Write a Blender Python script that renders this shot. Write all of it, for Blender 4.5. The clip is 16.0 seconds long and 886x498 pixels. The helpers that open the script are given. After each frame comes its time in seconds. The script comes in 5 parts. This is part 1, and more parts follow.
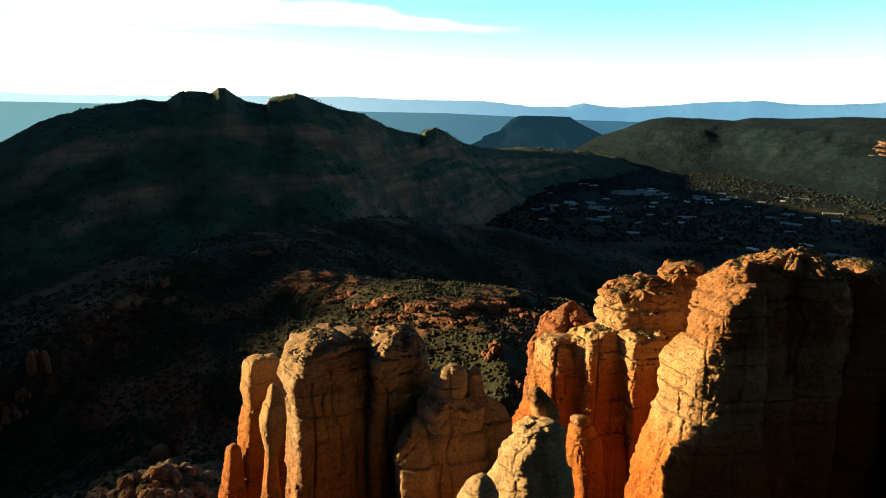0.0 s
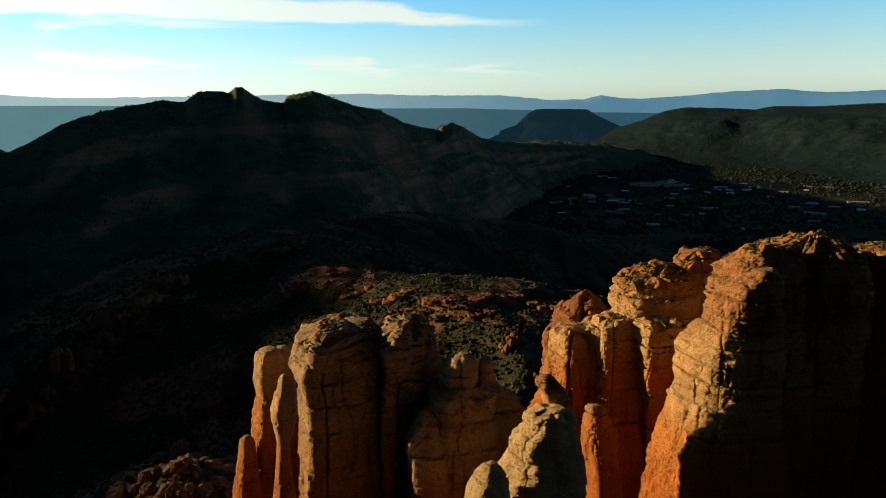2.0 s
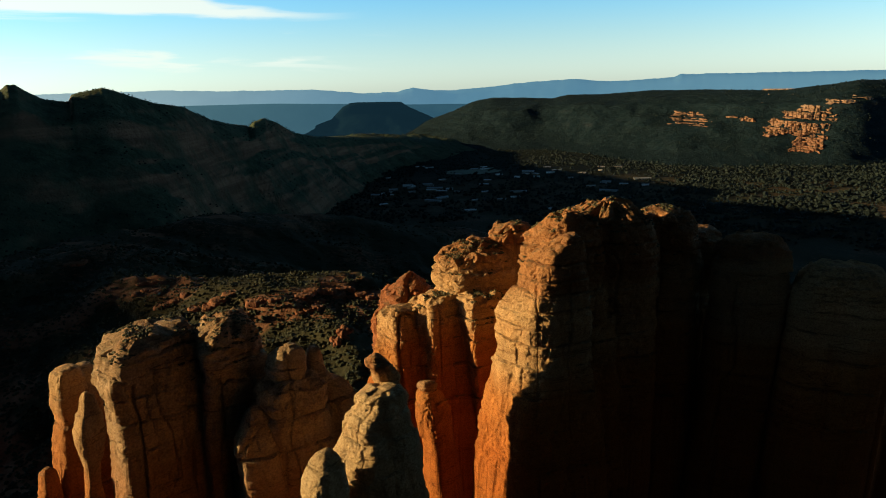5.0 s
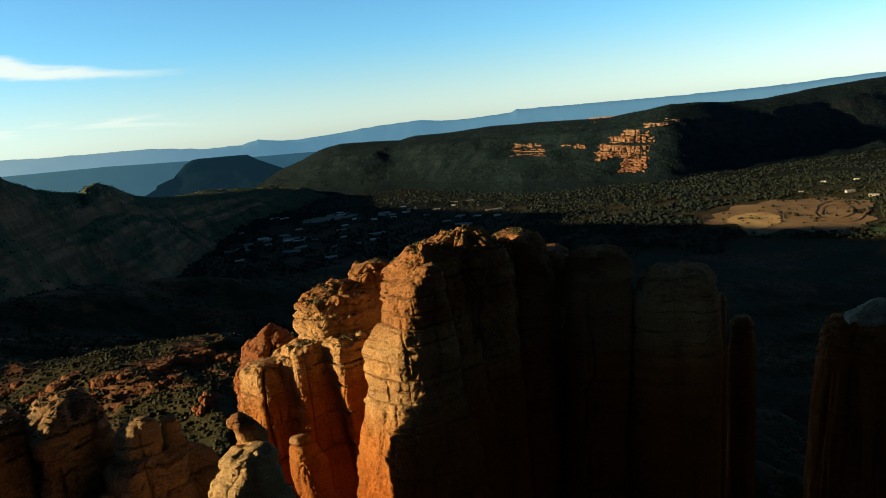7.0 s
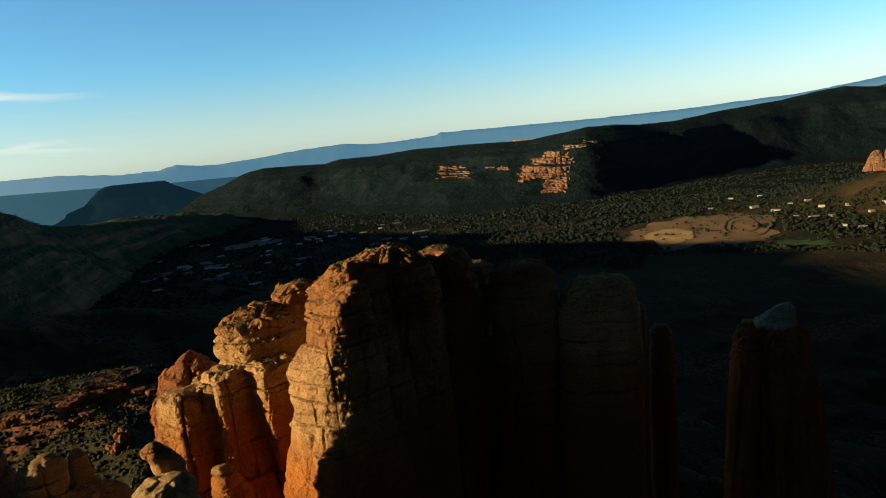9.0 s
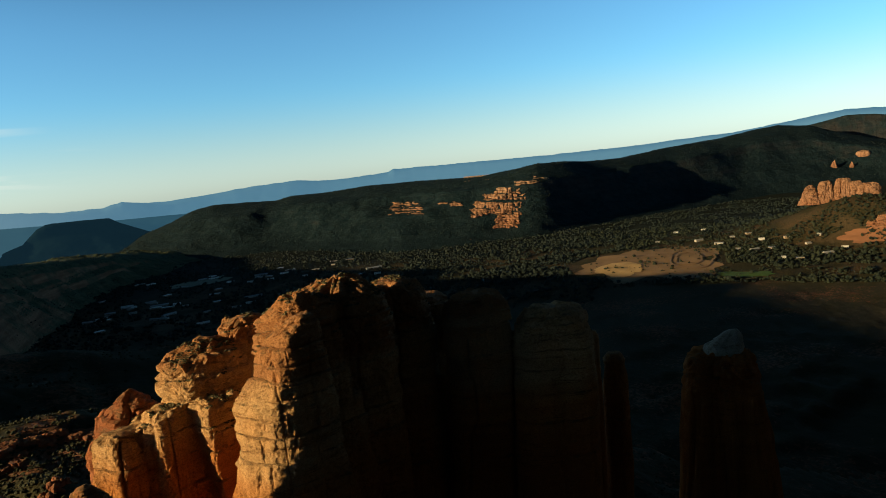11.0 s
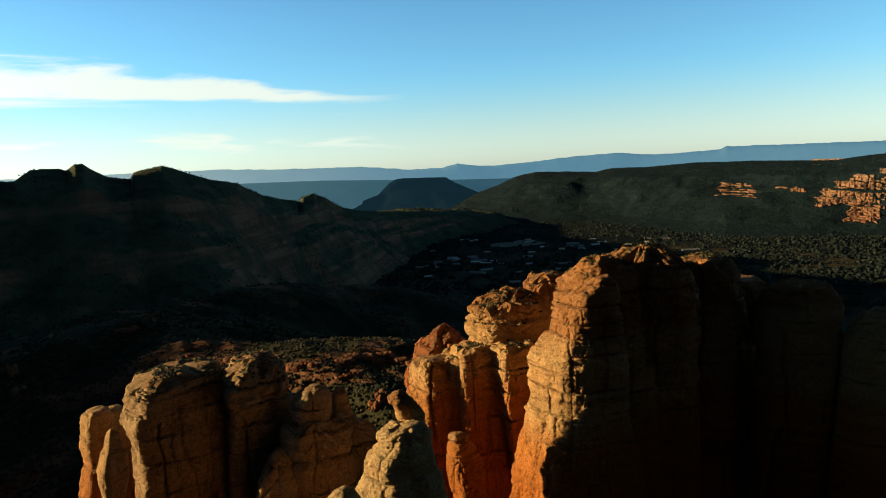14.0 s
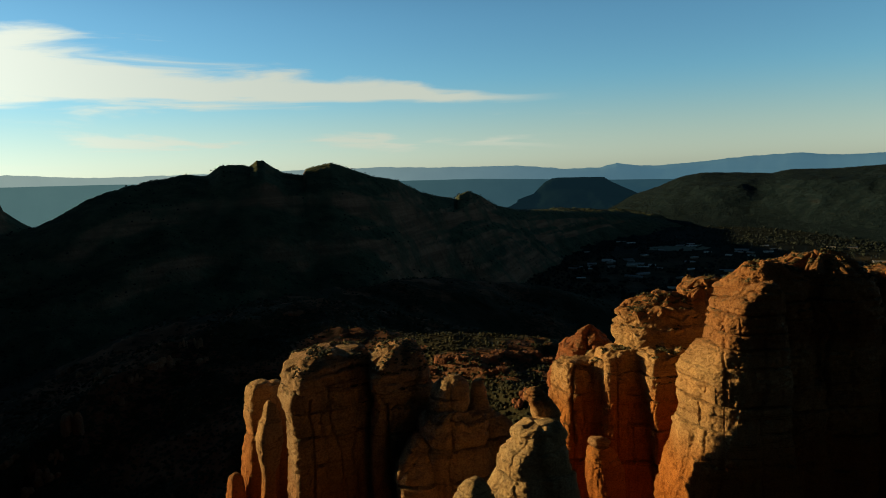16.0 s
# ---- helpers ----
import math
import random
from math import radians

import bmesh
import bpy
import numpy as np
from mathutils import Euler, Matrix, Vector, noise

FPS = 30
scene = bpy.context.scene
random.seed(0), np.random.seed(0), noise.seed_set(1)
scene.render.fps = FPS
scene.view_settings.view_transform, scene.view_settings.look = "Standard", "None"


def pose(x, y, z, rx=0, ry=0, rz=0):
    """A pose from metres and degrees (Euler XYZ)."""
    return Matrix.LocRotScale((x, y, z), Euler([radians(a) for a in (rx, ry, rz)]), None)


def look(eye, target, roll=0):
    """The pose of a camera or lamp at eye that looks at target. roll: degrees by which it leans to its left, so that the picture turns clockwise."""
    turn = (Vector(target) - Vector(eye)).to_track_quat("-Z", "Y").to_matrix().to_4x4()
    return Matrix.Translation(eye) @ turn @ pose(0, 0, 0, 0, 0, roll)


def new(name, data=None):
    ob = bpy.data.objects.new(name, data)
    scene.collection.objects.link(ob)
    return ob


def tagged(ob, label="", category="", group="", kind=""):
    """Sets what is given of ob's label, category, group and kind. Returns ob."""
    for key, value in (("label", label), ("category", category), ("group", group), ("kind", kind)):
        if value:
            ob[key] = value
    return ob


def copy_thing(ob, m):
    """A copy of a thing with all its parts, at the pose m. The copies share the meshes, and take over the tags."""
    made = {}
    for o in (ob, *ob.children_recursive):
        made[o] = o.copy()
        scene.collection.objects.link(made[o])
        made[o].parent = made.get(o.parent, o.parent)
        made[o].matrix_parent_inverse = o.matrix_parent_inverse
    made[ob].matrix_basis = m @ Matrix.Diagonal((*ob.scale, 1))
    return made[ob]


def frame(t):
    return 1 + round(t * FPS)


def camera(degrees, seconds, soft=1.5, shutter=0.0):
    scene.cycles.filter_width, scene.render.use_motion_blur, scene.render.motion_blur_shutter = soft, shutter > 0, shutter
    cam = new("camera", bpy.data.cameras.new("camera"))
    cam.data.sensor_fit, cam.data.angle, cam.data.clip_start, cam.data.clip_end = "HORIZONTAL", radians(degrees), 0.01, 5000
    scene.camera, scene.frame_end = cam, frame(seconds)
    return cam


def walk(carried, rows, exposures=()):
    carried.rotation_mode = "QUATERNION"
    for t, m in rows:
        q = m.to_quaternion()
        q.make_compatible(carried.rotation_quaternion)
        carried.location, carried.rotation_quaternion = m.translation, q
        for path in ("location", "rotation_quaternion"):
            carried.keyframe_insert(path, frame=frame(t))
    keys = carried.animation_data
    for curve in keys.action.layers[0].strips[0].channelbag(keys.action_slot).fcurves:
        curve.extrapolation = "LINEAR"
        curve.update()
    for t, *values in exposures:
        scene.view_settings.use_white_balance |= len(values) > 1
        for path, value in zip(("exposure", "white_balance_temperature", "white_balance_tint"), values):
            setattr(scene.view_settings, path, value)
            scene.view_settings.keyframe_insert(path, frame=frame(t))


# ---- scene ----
cam = camera(67.64, 16.0, soft=1.0)
PATH = [
    (0, 0.00, -0.00, 300.00, 77.388, -0.226, -0.523),
    (0.5, 0.50, 0.20, 299.70, 77.898, 1.848, 3.155),
    (1, 0.69, 0.29, 299.23, 77.640, 0.924, 4.850),
    (1.5, 1.03, 0.56, 298.99, 77.215, 0.553, 4.459),
    (2, 1.51, 0.70, 298.66, 77.023, 0.995, 0.897),
    (2.5, 1.62, 0.80, 298.20, 77.450, 1.661, -3.164),
    (3, 1.71, 0.87, 297.98, 76.614, 2.740, -6.966),
    (3.5, 1.87, 1.05, 297.57, 75.540, 2.727, -10.184),
    (4, 1.97, 1.31, 297.17, 76.198, 2.718, -12.477),
    (4.2, 2.04, 1.32, 297.08, 76.066, 2.789, -12.955),
    (6.3, 2.81, 1.40, 296.09, 76.590, 2.751, -20.005),
    (6.5, 2.88, 1.41, 296.00, 77.135, 3.835, -21.400),
    (7, 3.26, 1.61, 295.64, 78.935, 5.747, -27.700),
    (7.5, 3.22, 1.49, 295.26, 79.208, 5.654, -30.859),
    (8, 3.49, 1.56, 294.97, 78.801, 5.979, -32.899),
    (8.5, 3.45, 1.44, 294.83, 79.046, 6.216, -35.226),
    (8.7, 3.52, 1.53, 294.69, 79.499, 6.016, -34.072),
    (10.8, 4.25, 2.46, 293.19, 83.728, 5.537, -38.605),
    (11, 4.32, 2.55, 293.05, 82.922, 6.103, -38.229),
    (11.5, 4.24, 2.22, 292.54, 79.827, 6.230, -39.274),
    (12, 4.30, 2.00, 292.61, 77.936, 6.270, -36.070),
    (12.5, 4.25, 1.46, 292.51, 79.362, 5.552, -31.832),
    (13, 4.12, 1.48, 292.07, 81.021, 5.320, -26.582),
    (13.5, 4.47, 0.98, 291.88, 81.647, 4.227, -17.582),
    (14, 4.52, 0.81, 291.65, 82.674, 2.821, -10.936),
    (14.5, 4.84, 0.99, 291.37, 82.963, 1.815, -3.258),
    (15, 5.17, 0.65, 291.09, 83.925, 1.227, 3.546),
    (15.5, 5.15, 0.61, 290.64, 83.121, 1.253, 3.532),
    (16, 5.93, 1.01, 290.97, 83.183, 2.340, 2.453),
]
walk(cam, [(t, pose(*p)) for t, *p in PATH], [(0.0, 2.1, 5850, -2), (1.0, 1.6, 5850, -2), (2.0, 1.12, 5950, -2), (3.0, 1.0, 5900, -2), (4.0, 1.15, 5900, -2), (7.0, 1.22, 5850, -2), (7.5, 1.02, 5850, -2), (8.5, 1.05, 5850, -2), (11.0, 1.0, 5850, -2), (12.0, 1.1, 5850, -2), (13.5, 1.2, 5950, -2), (14.5, 1.05, 6200, -3), (15.2, 0.65, 6350, -4), (16.0, 0.55, 6350, -4)])

# ---- world, sun ----
SUN_AZ, SUN_EL = -71.0, 10.4
sun_way = Vector((math.sin(radians(SUN_AZ)) * math.cos(radians(SUN_EL)), math.cos(radians(SUN_AZ)) * math.cos(radians(SUN_EL)), math.sin(radians(SUN_EL))))
sun = new("sun", bpy.data.lights.new("sun", "SUN"))
sun.data.energy, sun.data.angle, sun.data.color = 5.0, radians(0.6), (1.0, 0.66, 0.31)
sun.matrix_world = look(sun_way * 3000, (0, 0, 0))


def build_world():
    world = bpy.data.worlds.new("dusk_sky")
    scene.world = world
    world.use_nodes = True
    nt = world.node_tree
    nt.nodes.clear()
    add, link = nt.nodes.new, nt.links.new

    def mth(op, a, b=None, c=None, clamp=False):
        n = add("ShaderNodeMath")
        n.operation, n.use_clamp = op, clamp
        for k, v in enumerate((a, b, c)):
            if v is None:
                continue
            if isinstance(v, (int, float)):
                n.inputs[k].default_value = v
            else:
                link(v, n.inputs[k])
        return n.outputs[0]

    def ramp(v, lo, hi):
        n = add("ShaderNodeMapRange")
        n.interpolation_type = "SMOOTHSTEP"
        link(v, n.inputs[0])
        n.inputs[1].default_value, n.inputs[2].default_value = lo, hi
        return n.outputs[0]

    out, back = add("ShaderNodeOutputWorld"), add("ShaderNodeBackground")
    sky = add("ShaderNodeTexSky")
    sky.sky_type, sky.sun_disc = "NISHITA", False
    sky.sun_elevation, sky.sun_rotation = radians(SUN_EL), radians(SUN_AZ)
    sky.altitude = 1300
    sky.air_density, sky.dust_density, sky.ozone_density = 1.0, 0.45, 3.2
    way = add("ShaderNodeTexCoord").outputs["Generated"]
    split = add("ShaderNodeSeparateXYZ")
    link(way, split.inputs[0])
    x, y, z = split.outputs
    az = mth("MULTIPLY", mth("ARCTAN2", x, y), 57.29578)
    el = mth("MULTIPLY", mth("ARCSINE", z), 57.29578)
    # thin cloud streaks that lie nearly level, thickest toward the sun
    place = add("ShaderNodeCombineXYZ")
    link(mth("MULTIPLY", az, 0.075), place.inputs[0])
    link(mth("ADD", mth("MULTIPLY", el, 0.62), mth("MULTIPLY", az, 0.012)), place.inputs[1])
    place.inputs[2].default_value = 4.3
    wisps = add("ShaderNodeTexNoise")
    wisps.inputs["Scale"].default_value, wisps.inputs["Detail"].default_value, wisps.inputs["Roughness"].default_value = 1.0, 7.0, 0.56
    wisps.inputs["Distortion"].default_value = 0.5
    link(place.outputs[0], wisps.inputs["Vector"])
    # one wedge of cloud narrowing away from the sun, thin bars below it
    open_ = ramp(az, 8.0, -34.0)
    centre = mth("ADD", 5.8, mth("MULTIPLY", open_, 2.0))
    half = mth("ADD", 0.30, mth("MULTIPLY", open_, 2.3))
    off = mth("DIVIDE", mth("ABSOLUTE", mth("SUBTRACT", el, centre)), half)
    body = mth("SUBTRACT", mth("SUBTRACT", 1.15, off), mth("MULTIPLY", mth("SUBTRACT", wisps.outputs["Fac"], 0.5), -3.4))
    wedge = mth("MULTIPLY", ramp(body, 0.0, 0.85), ramp(az, 9.0, -2.0))
    bars = mth("MULTIPLY", ramp(wisps.outputs["Fac"], 0.53, 0.66), mth("MULTIPLY", mth("MULTIPLY", ramp(el, 1.0, 2.4), ramp(el, 5.0, 3.0)), ramp(az, 14.0, -2.0)))
    dense = mth("MAXIMUM", wedge, mth("MULTIPLY", bars, 0.8))
    dot = add("ShaderNodeVectorMath")
    dot.operation = "DOT_PRODUCT"
    link(way, dot.inputs[0])
    dot.inputs[1].default_value = sun_way
    toward = mth("MAXIMUM", dot.outputs["Value"], 0.0)
    lit = mth("ADD", 5.0, mth("MULTIPLY", mth("POWER", toward, 6.0), 9.0))
    cloud = add("ShaderNodeMix")
    cloud.data_type = "RGBA"
    tone = add("ShaderNodeVectorMath")
    tone.operation = "SCALE"
    tone.inputs[0].default_value = (1.0, 0.93, 0.80)
    link(lit, tone.inputs["Scale"])
    link(mth("MULTIPLY", dense, 0.85), cloud.inputs["Factor"])
    # low in the west the dusk sky is brightest; it deepens overhead and opposite
    overhead = mth("ADD", mth("MULTIPLY", ramp(z, 0.52, 0.20), 0.98), 0.02)
    facing = mth("ADD", mth("MULTIPLY", ramp(dot.outputs["Value"], -0.99, -0.80), 0.94), 0.06)
    fade = add("ShaderNodeVectorMath")
    fade.operation = "SCALE"
    link(sky.outputs[0], fade.inputs[0])
    link(mth("MULTIPLY", overhead, facing), fade.inputs["Scale"])
    # pale dust low over the horizon
    grey = add("ShaderNodeRGBToBW")
    link(fade.outputs[0], grey.inputs[0])
    dust = add("ShaderNodeVectorMath")
    dust.operation = "SCALE"
    dust.inputs[0].default_value = (1.06, 1.0, 0.92)
    link(grey.outputs[0], dust.inputs["Scale"])
    air = add("ShaderNodeMix")
    air.data_type = "RGBA"
    link(mth("MULTIPLY", ramp(el, 8.0, 0.5), 0.6), air.inputs["Factor"])
    clear = add("ShaderNodeVectorMath")
    clear.operation = "MULTIPLY"
    link(fade.outputs[0], clear.inputs[0])
    clear.inputs[1].default_value = (0.96, 1.09, 1.06)
    link(clear.outputs[0], air.inputs[6])
    link(dust.outputs[0], air.inputs[7])
    link(air.outputs[2], cloud.inputs[6])
    link(tone.outputs[0], cloud.inputs[7])
    link(cloud.outputs[2], back.inputs["Color"])
    back.inputs["Strength"].default_value = 0.092
    link(back.outputs[0], out.inputs[0])


build_world()

# ---- noise on arrays ----


def _hash(ix, iy, iz, seed):
    h = (ix * 374761393 + iy * 668265263 + iz * 2147483647 + seed * 974634577) & 0xFFFFFFFF
    h = ((h ^ (h >> 13)) * 1274126177) & 0xFFFFFFFF
    h = ((h ^ (h >> 16)) * 2246822519) & 0xFFFFFFFF
    return ((h ^ (h >> 15)) & 0xFFFF) / 32767.5 - 1.0


def vnoise(x, y, z, seed=0):
    """Value noise in -1..1."""
    x, y, z = np.broadcast_arrays(np.asarray(x, float), np.asarray(y, float), np.asarray(z, float))
    i = [np.floor(v).astype(np.int64) for v in (x, y, z)]
    f = [v - k for v, k in zip((x, y, z), i)]
    f = [v * v * v * (v * (v * 6 - 15) + 10) for v in f]
    total = np.zeros(x.shape)
    for a in (0, 1):
        for b in (0, 1):
            for c in (0, 1):
                w = (f[0] if a else 1 - f[0]) * (f[1] if b else 1 - f[1]) * (f[2] if c else 1 - f[2])
                total += w * _hash(i[0] + a, i[1] + b, i[2] + c, seed)
    return total


def fbm(x, y, z, octaves=4, seed=0, gain=0.5):
    total, amp = 0.0, 1.0
    for k in range(octaves):
        total = total + amp * vnoise(x * 2.03**k, y * 2.03**k, z * 2.03**k, seed + k)
        amp *= gain
    return total


def ridged(x, y, octaves=4, seed=0):
    total, amp = 0.0, 1.0
    for k in range(octaves):
        total = total + amp * (1 - 2 * np.abs(vnoise(x * 2.1**k, y * 2.1**k, 0.37, seed + k)))
        amp *= 0.5
    return total


def smooth(v, lo, hi):
    t = np.clip((v - lo) / (hi - lo), 0, 1)
    return t * t * (3 - 2 * t)


# ---- materials ----


class Mat:
    """A node material with a few short ways to wire it."""

    def __init__(self, name, rough=0.9, spec=0.15):
        self.m = bpy.data.materials.new(name)
        self.m.use_nodes = True
        self.nt = self.m.node_tree
        self.bsdf = self.nt.nodes["Principled BSDF"]
        self.bsdf.inputs["Roughness"].default_value = rough
        self.bsdf.inputs["Specular IOR Level"].default_value = spec
        self.pos = self.node("ShaderNodeNewGeometry").outputs["Position"]

    def node(self, kind):
        return self.nt.nodes.new(kind)

    def put(self, v, socket):
        if isinstance(v, (int, float, tuple)):
            socket.default_value = v
        else:
            self.nt.links.new(v, socket)

    def math(self, op, a, b=0.0, clamp=False):
        n = self.node("ShaderNodeMath")
        n.operation, n.use_clamp = op, clamp
        self.put(a, n.inputs[0]), self.put(b, n.inputs[1])
        return n.outputs[0]

    def noise(self, scale, detail=4.0, rough=0.55, stretch=(1, 1, 1), distort=0.0):
        mp = self.node("ShaderNodeMapping")
        self.put(self.pos, mp.inputs["Vector"])
        mp.inputs["Scale"].default_value = stretch
        n = self.node("ShaderNodeTexNoise")
        self.put(mp.outputs[0], n.inputs["Vector"])
        for key, v in (("Scale", scale), ("Detail", detail), ("Roughness", rough), ("Distortion", distort)):
            n.inputs[key].default_value = v
        return n.outputs["Fac"]

    def range(self, v, lo, hi, a=0.0, b=1.0):
        n = self.node("ShaderNodeMapRange")
        n.interpolation_type = "SMOOTHSTEP"
        self.put(v, n.inputs[0])
        for k, w in zip((1, 2, 3, 4), (lo, hi, a, b)):
            n.inputs[k].default_value = w
        return n.outputs[0]

    def mix(self, fac, a, b, kind="MIX"):
        n = self.node("ShaderNodeMix")
        n.data_type, n.blend_type = "RGBA", kind
        self.put(fac, n.inputs[0])
        self.put(a if not isinstance(a, tuple) else (*a, 1), n.inputs[6])
        self.put(b if not isinstance(b, tuple) else (*b, 1), n.inputs[7])
        return n.outputs[2]

    def axis(self, k, of=None):
        n = self.node("ShaderNodeSeparateXYZ")
        self.put(of or self.pos, n.inputs[0])
        return n.outputs[k]

    def up(self):
        return self.axis(2, self.node("ShaderNodeNewGeometry").outputs["Normal"])

    def bump(self, height, strength, distance):
        n = self.node("ShaderNodeBump")
        n.inputs["Strength"].default_value, n.inputs["Distance"].default_value = strength, distance
        self.put(height, n.inputs["Height"])
        last = self.bsdf.inputs["Normal"]
        if last.is_linked:
            self.put(last.links[0].from_socket, n.inputs["Normal"])
        self.put(n.outputs[0], last)

    def color(self, v):
        self.put(v if not isinstance(v, tuple) else (*v, 1), self.bsdf.inputs["Base Color"])


def sandstone(name, pale, warm, deep, z_pale, z_deep, grain=1.0, top=None, z_top=0.0):
    """Bedded sandstone: pale beds above z_pale, deep red ones below z_deep, thin beds, varnish streaks, pits."""
    s = Mat(name, 0.92, 0.1)
    z = s.axis(2)
    wob = s.noise(0.06 / grain, 3)
    zz = s.math("ADD", z, s.math("MULTIPLY", s.math("SUBTRACT", wob, 0.5), 9.0 * grain))
    c = s.mix(s.range(zz, z_deep - 6 * grain, z_deep + 8 * grain), deep, warm)
    c = s.mix(s.range(zz, z_pale - 4 * grain, z_pale + 4 * grain), c, pale)
    if top:
        c = s.mix(s.range(zz, z_top - 1.5 * grain, z_top + 1.5 * grain, 0.0, 0.85), c, top)
    beds = s.noise(0.5 / grain, 3, 0.6, (0.05, 0.05, 1.0), 0.3)
    c = s.mix(s.range(beds, 0.40, 0.68, 0.0, 0.35), c, s.mix(0.6, c, warm, "MULTIPLY"))
    streak = s.noise(0.42 / grain, 5, 0.65, (1.0, 1.0, 0.06))
    c = s.mix(s.range(streak, 0.54, 0.74, 0.0, 0.5), c, s.mix(1.0, c, (0.46, 0.38, 0.35), "MULTIPLY"))
    blotch = s.noise(0.25 / grain, 6, 0.65)
    c = s.mix(s.range(blotch, 0.38, 0.66, 0.0, 0.55), c, s.mix(1.0, c, (1.28, 1.18, 1.05), "MULTIPLY"))
    # lichen and dust on upward faces
    top = s.math("MULTIPLY", s.range(s.up(), 0.45, 0.85), s.range(s.noise(0.7 / grain, 4), 0.45, 0.6))
    c = s.mix(s.math("MULTIPLY", top, 0.6), c, (0.13, 0.10, 0.055))
    # pits gathered in weathered patches
    patch = s.range(s.noise(0.16 / grain, 4, 0.6), 0.45, 0.62, 0.15, 1.0)
    pits = s.math("MULTIPLY", s.range(s.noise(1.9 / grain, 4, 0.55, (1, 1, 1.3)), 0.58, 0.70), patch)
    c = s.mix(s.math("MULTIPLY", pits, 0.55), c, s.mix(1.0, c, (0.40, 0.31, 0.25), "MULTIPLY"))
    fine = s.noise(3.2 / grain, 8, 0.75, (1, 1, 1.2))
    c = s.mix(s.range(fine, 0.40, 0.64, 0.0, 0.75), s.mix(1.0, c, (1.16, 1.14, 1.10), "MULTIPLY"), s.mix(1.0, c, (0.58, 0.50, 0.44), "MULTIPLY"))
    # thin seams between a few of the beds
    lines = s.noise(0.30 / grain, 4, 0.6, (0.07, 0.07, 1.0), 0.5)
    seam = s.math("MULTIPLY", s.range(s.math("ABSOLUTE", s.math("SUBTRACT", lines, 0.5)), 0.007, 0.001), s.range(s.noise(0.12 / grain, 3), 0.42, 0.56))
    c = s.mix(s.math("MULTIPLY", seam, 0.55), c, s.mix(1.0, c, (0.28, 0.21, 0.17), "MULTIPLY"))
    s.color(c)
    s.bump(s.noise(0.7 / grain, 6, 0.62), 1.0, 0.6 * grain)
    s.bump(s.math("SUBTRACT", s.noise(2.2 / grain, 9, 0.78), pits), 1.0, 0.42 * grain)
    s.bump(seam, 0.6, -0.25 * grain)
    return s.m


rock = sandstone("bedded_sandstone", (0.41, 0.265, 0.128), (0.37, 0.158, 0.044), (0.33, 0.112, 0.024), 250.5, 240.0, top=(0.27, 0.125, 0.050), z_top=263.5)
rock_tan = sandstone("tan_sandstone", (0.34, 0.235, 0.135), (0.28, 0.155, 0.075), (0.22, 0.090, 0.030), 246.5, 236.0, top=(0.27, 0.135, 0.06), z_top=264.0)
rock_pale = sandstone("ashen_sandstone", (0.43, 0.315, 0.175), (0.40, 0.255, 0.125), (0.34, 0.165, 0.062), 249.0, 241.0)
rock_red = sandstone("red_sandstone", (0.30, 0.135, 0.065), (0.26, 0.105, 0.047), (0.2, 0.07, 0.03), 262.0, 230.0)
rock_far = sandstone("far_red_cliff", (0.31, 0.215, 0.15), (0.26, 0.155, 0.098), (0.20, 0.10, 0.06), 185.0, 90.0, 9.0)


def ground_material():
    s = Mat("red_soil_and_scrub", 0.95, 0.05)
    soil = s.mix(s.noise(0.03, 5), (0.085, 0.036, 0.019), (0.15, 0.065, 0.034))
    soil = s.mix(s.range(s.noise(0.4, 4), 0.4, 0.65, 0.0, 0.5), soil, (0.13, 0.085, 0.05))
    scrub = s.mix(s.noise(0.05, 5), (0.018, 0.020, 0.010), (0.044, 0.038, 0.019))
    forest = s.mix(s.noise(0.04, 6, 0.7), (0.005, 0.009, 0.008), (0.016, 0.019, 0.014))
    cover = s.math("ADD", s.math("MULTIPLY", s.noise(0.009, 4), 0.45), s.math("MULTIPLY", s.noise(0.22, 5, 0.65), 0.55))
    c = s.mix(s.range(cover, 0.39, 0.46), soil, scrub)
    # bare slickrock on the hill; thicker valley woods, toned darker to stand for shade
    bare = s.math("MULTIPLY", s.range(s.noise(0.014, 4, 0.6), 0.52, 0.60), s.range(s.axis(2), 120, 150))
    c = s.mix(s.math("MULTIPLY", bare, 0.8), c, s.mix(s.noise(0.25, 4), (0.15, 0.062, 0.032), (0.25, 0.12, 0.068)))
    far = s.node("ShaderNodeVectorMath")
    far.operation = "LENGTH"
    s.put(s.pos, far.inputs[0])
    c = s.mix(s.range(far.outputs["Value"], 1250, 1500, 0.0, 0.6), c, s.mix(s.range(s.noise(0.012, 5, 0.6), 0.45, 0.60), scrub, (0.085, 0.060, 0.034)))
    c = s.mix(s.range(far.outputs["Value"], 1800, 2200), c, forest)
    steep = s.range(s.up(), 0.76, 0.56)
    c = s.mix(steep, c, s.mix(s.noise(0.12, 3, 0.6, (0.1, 0.1, 1)), (0.20, 0.075, 0.035), (0.33, 0.15, 0.08)))
    s.color(c)
    s.bump(s.noise(0.10, 6, 0.65), 0.8, 3.0)
    s.bump(s.noise(0.7, 4), 0.6, 0.5)
    return s.m


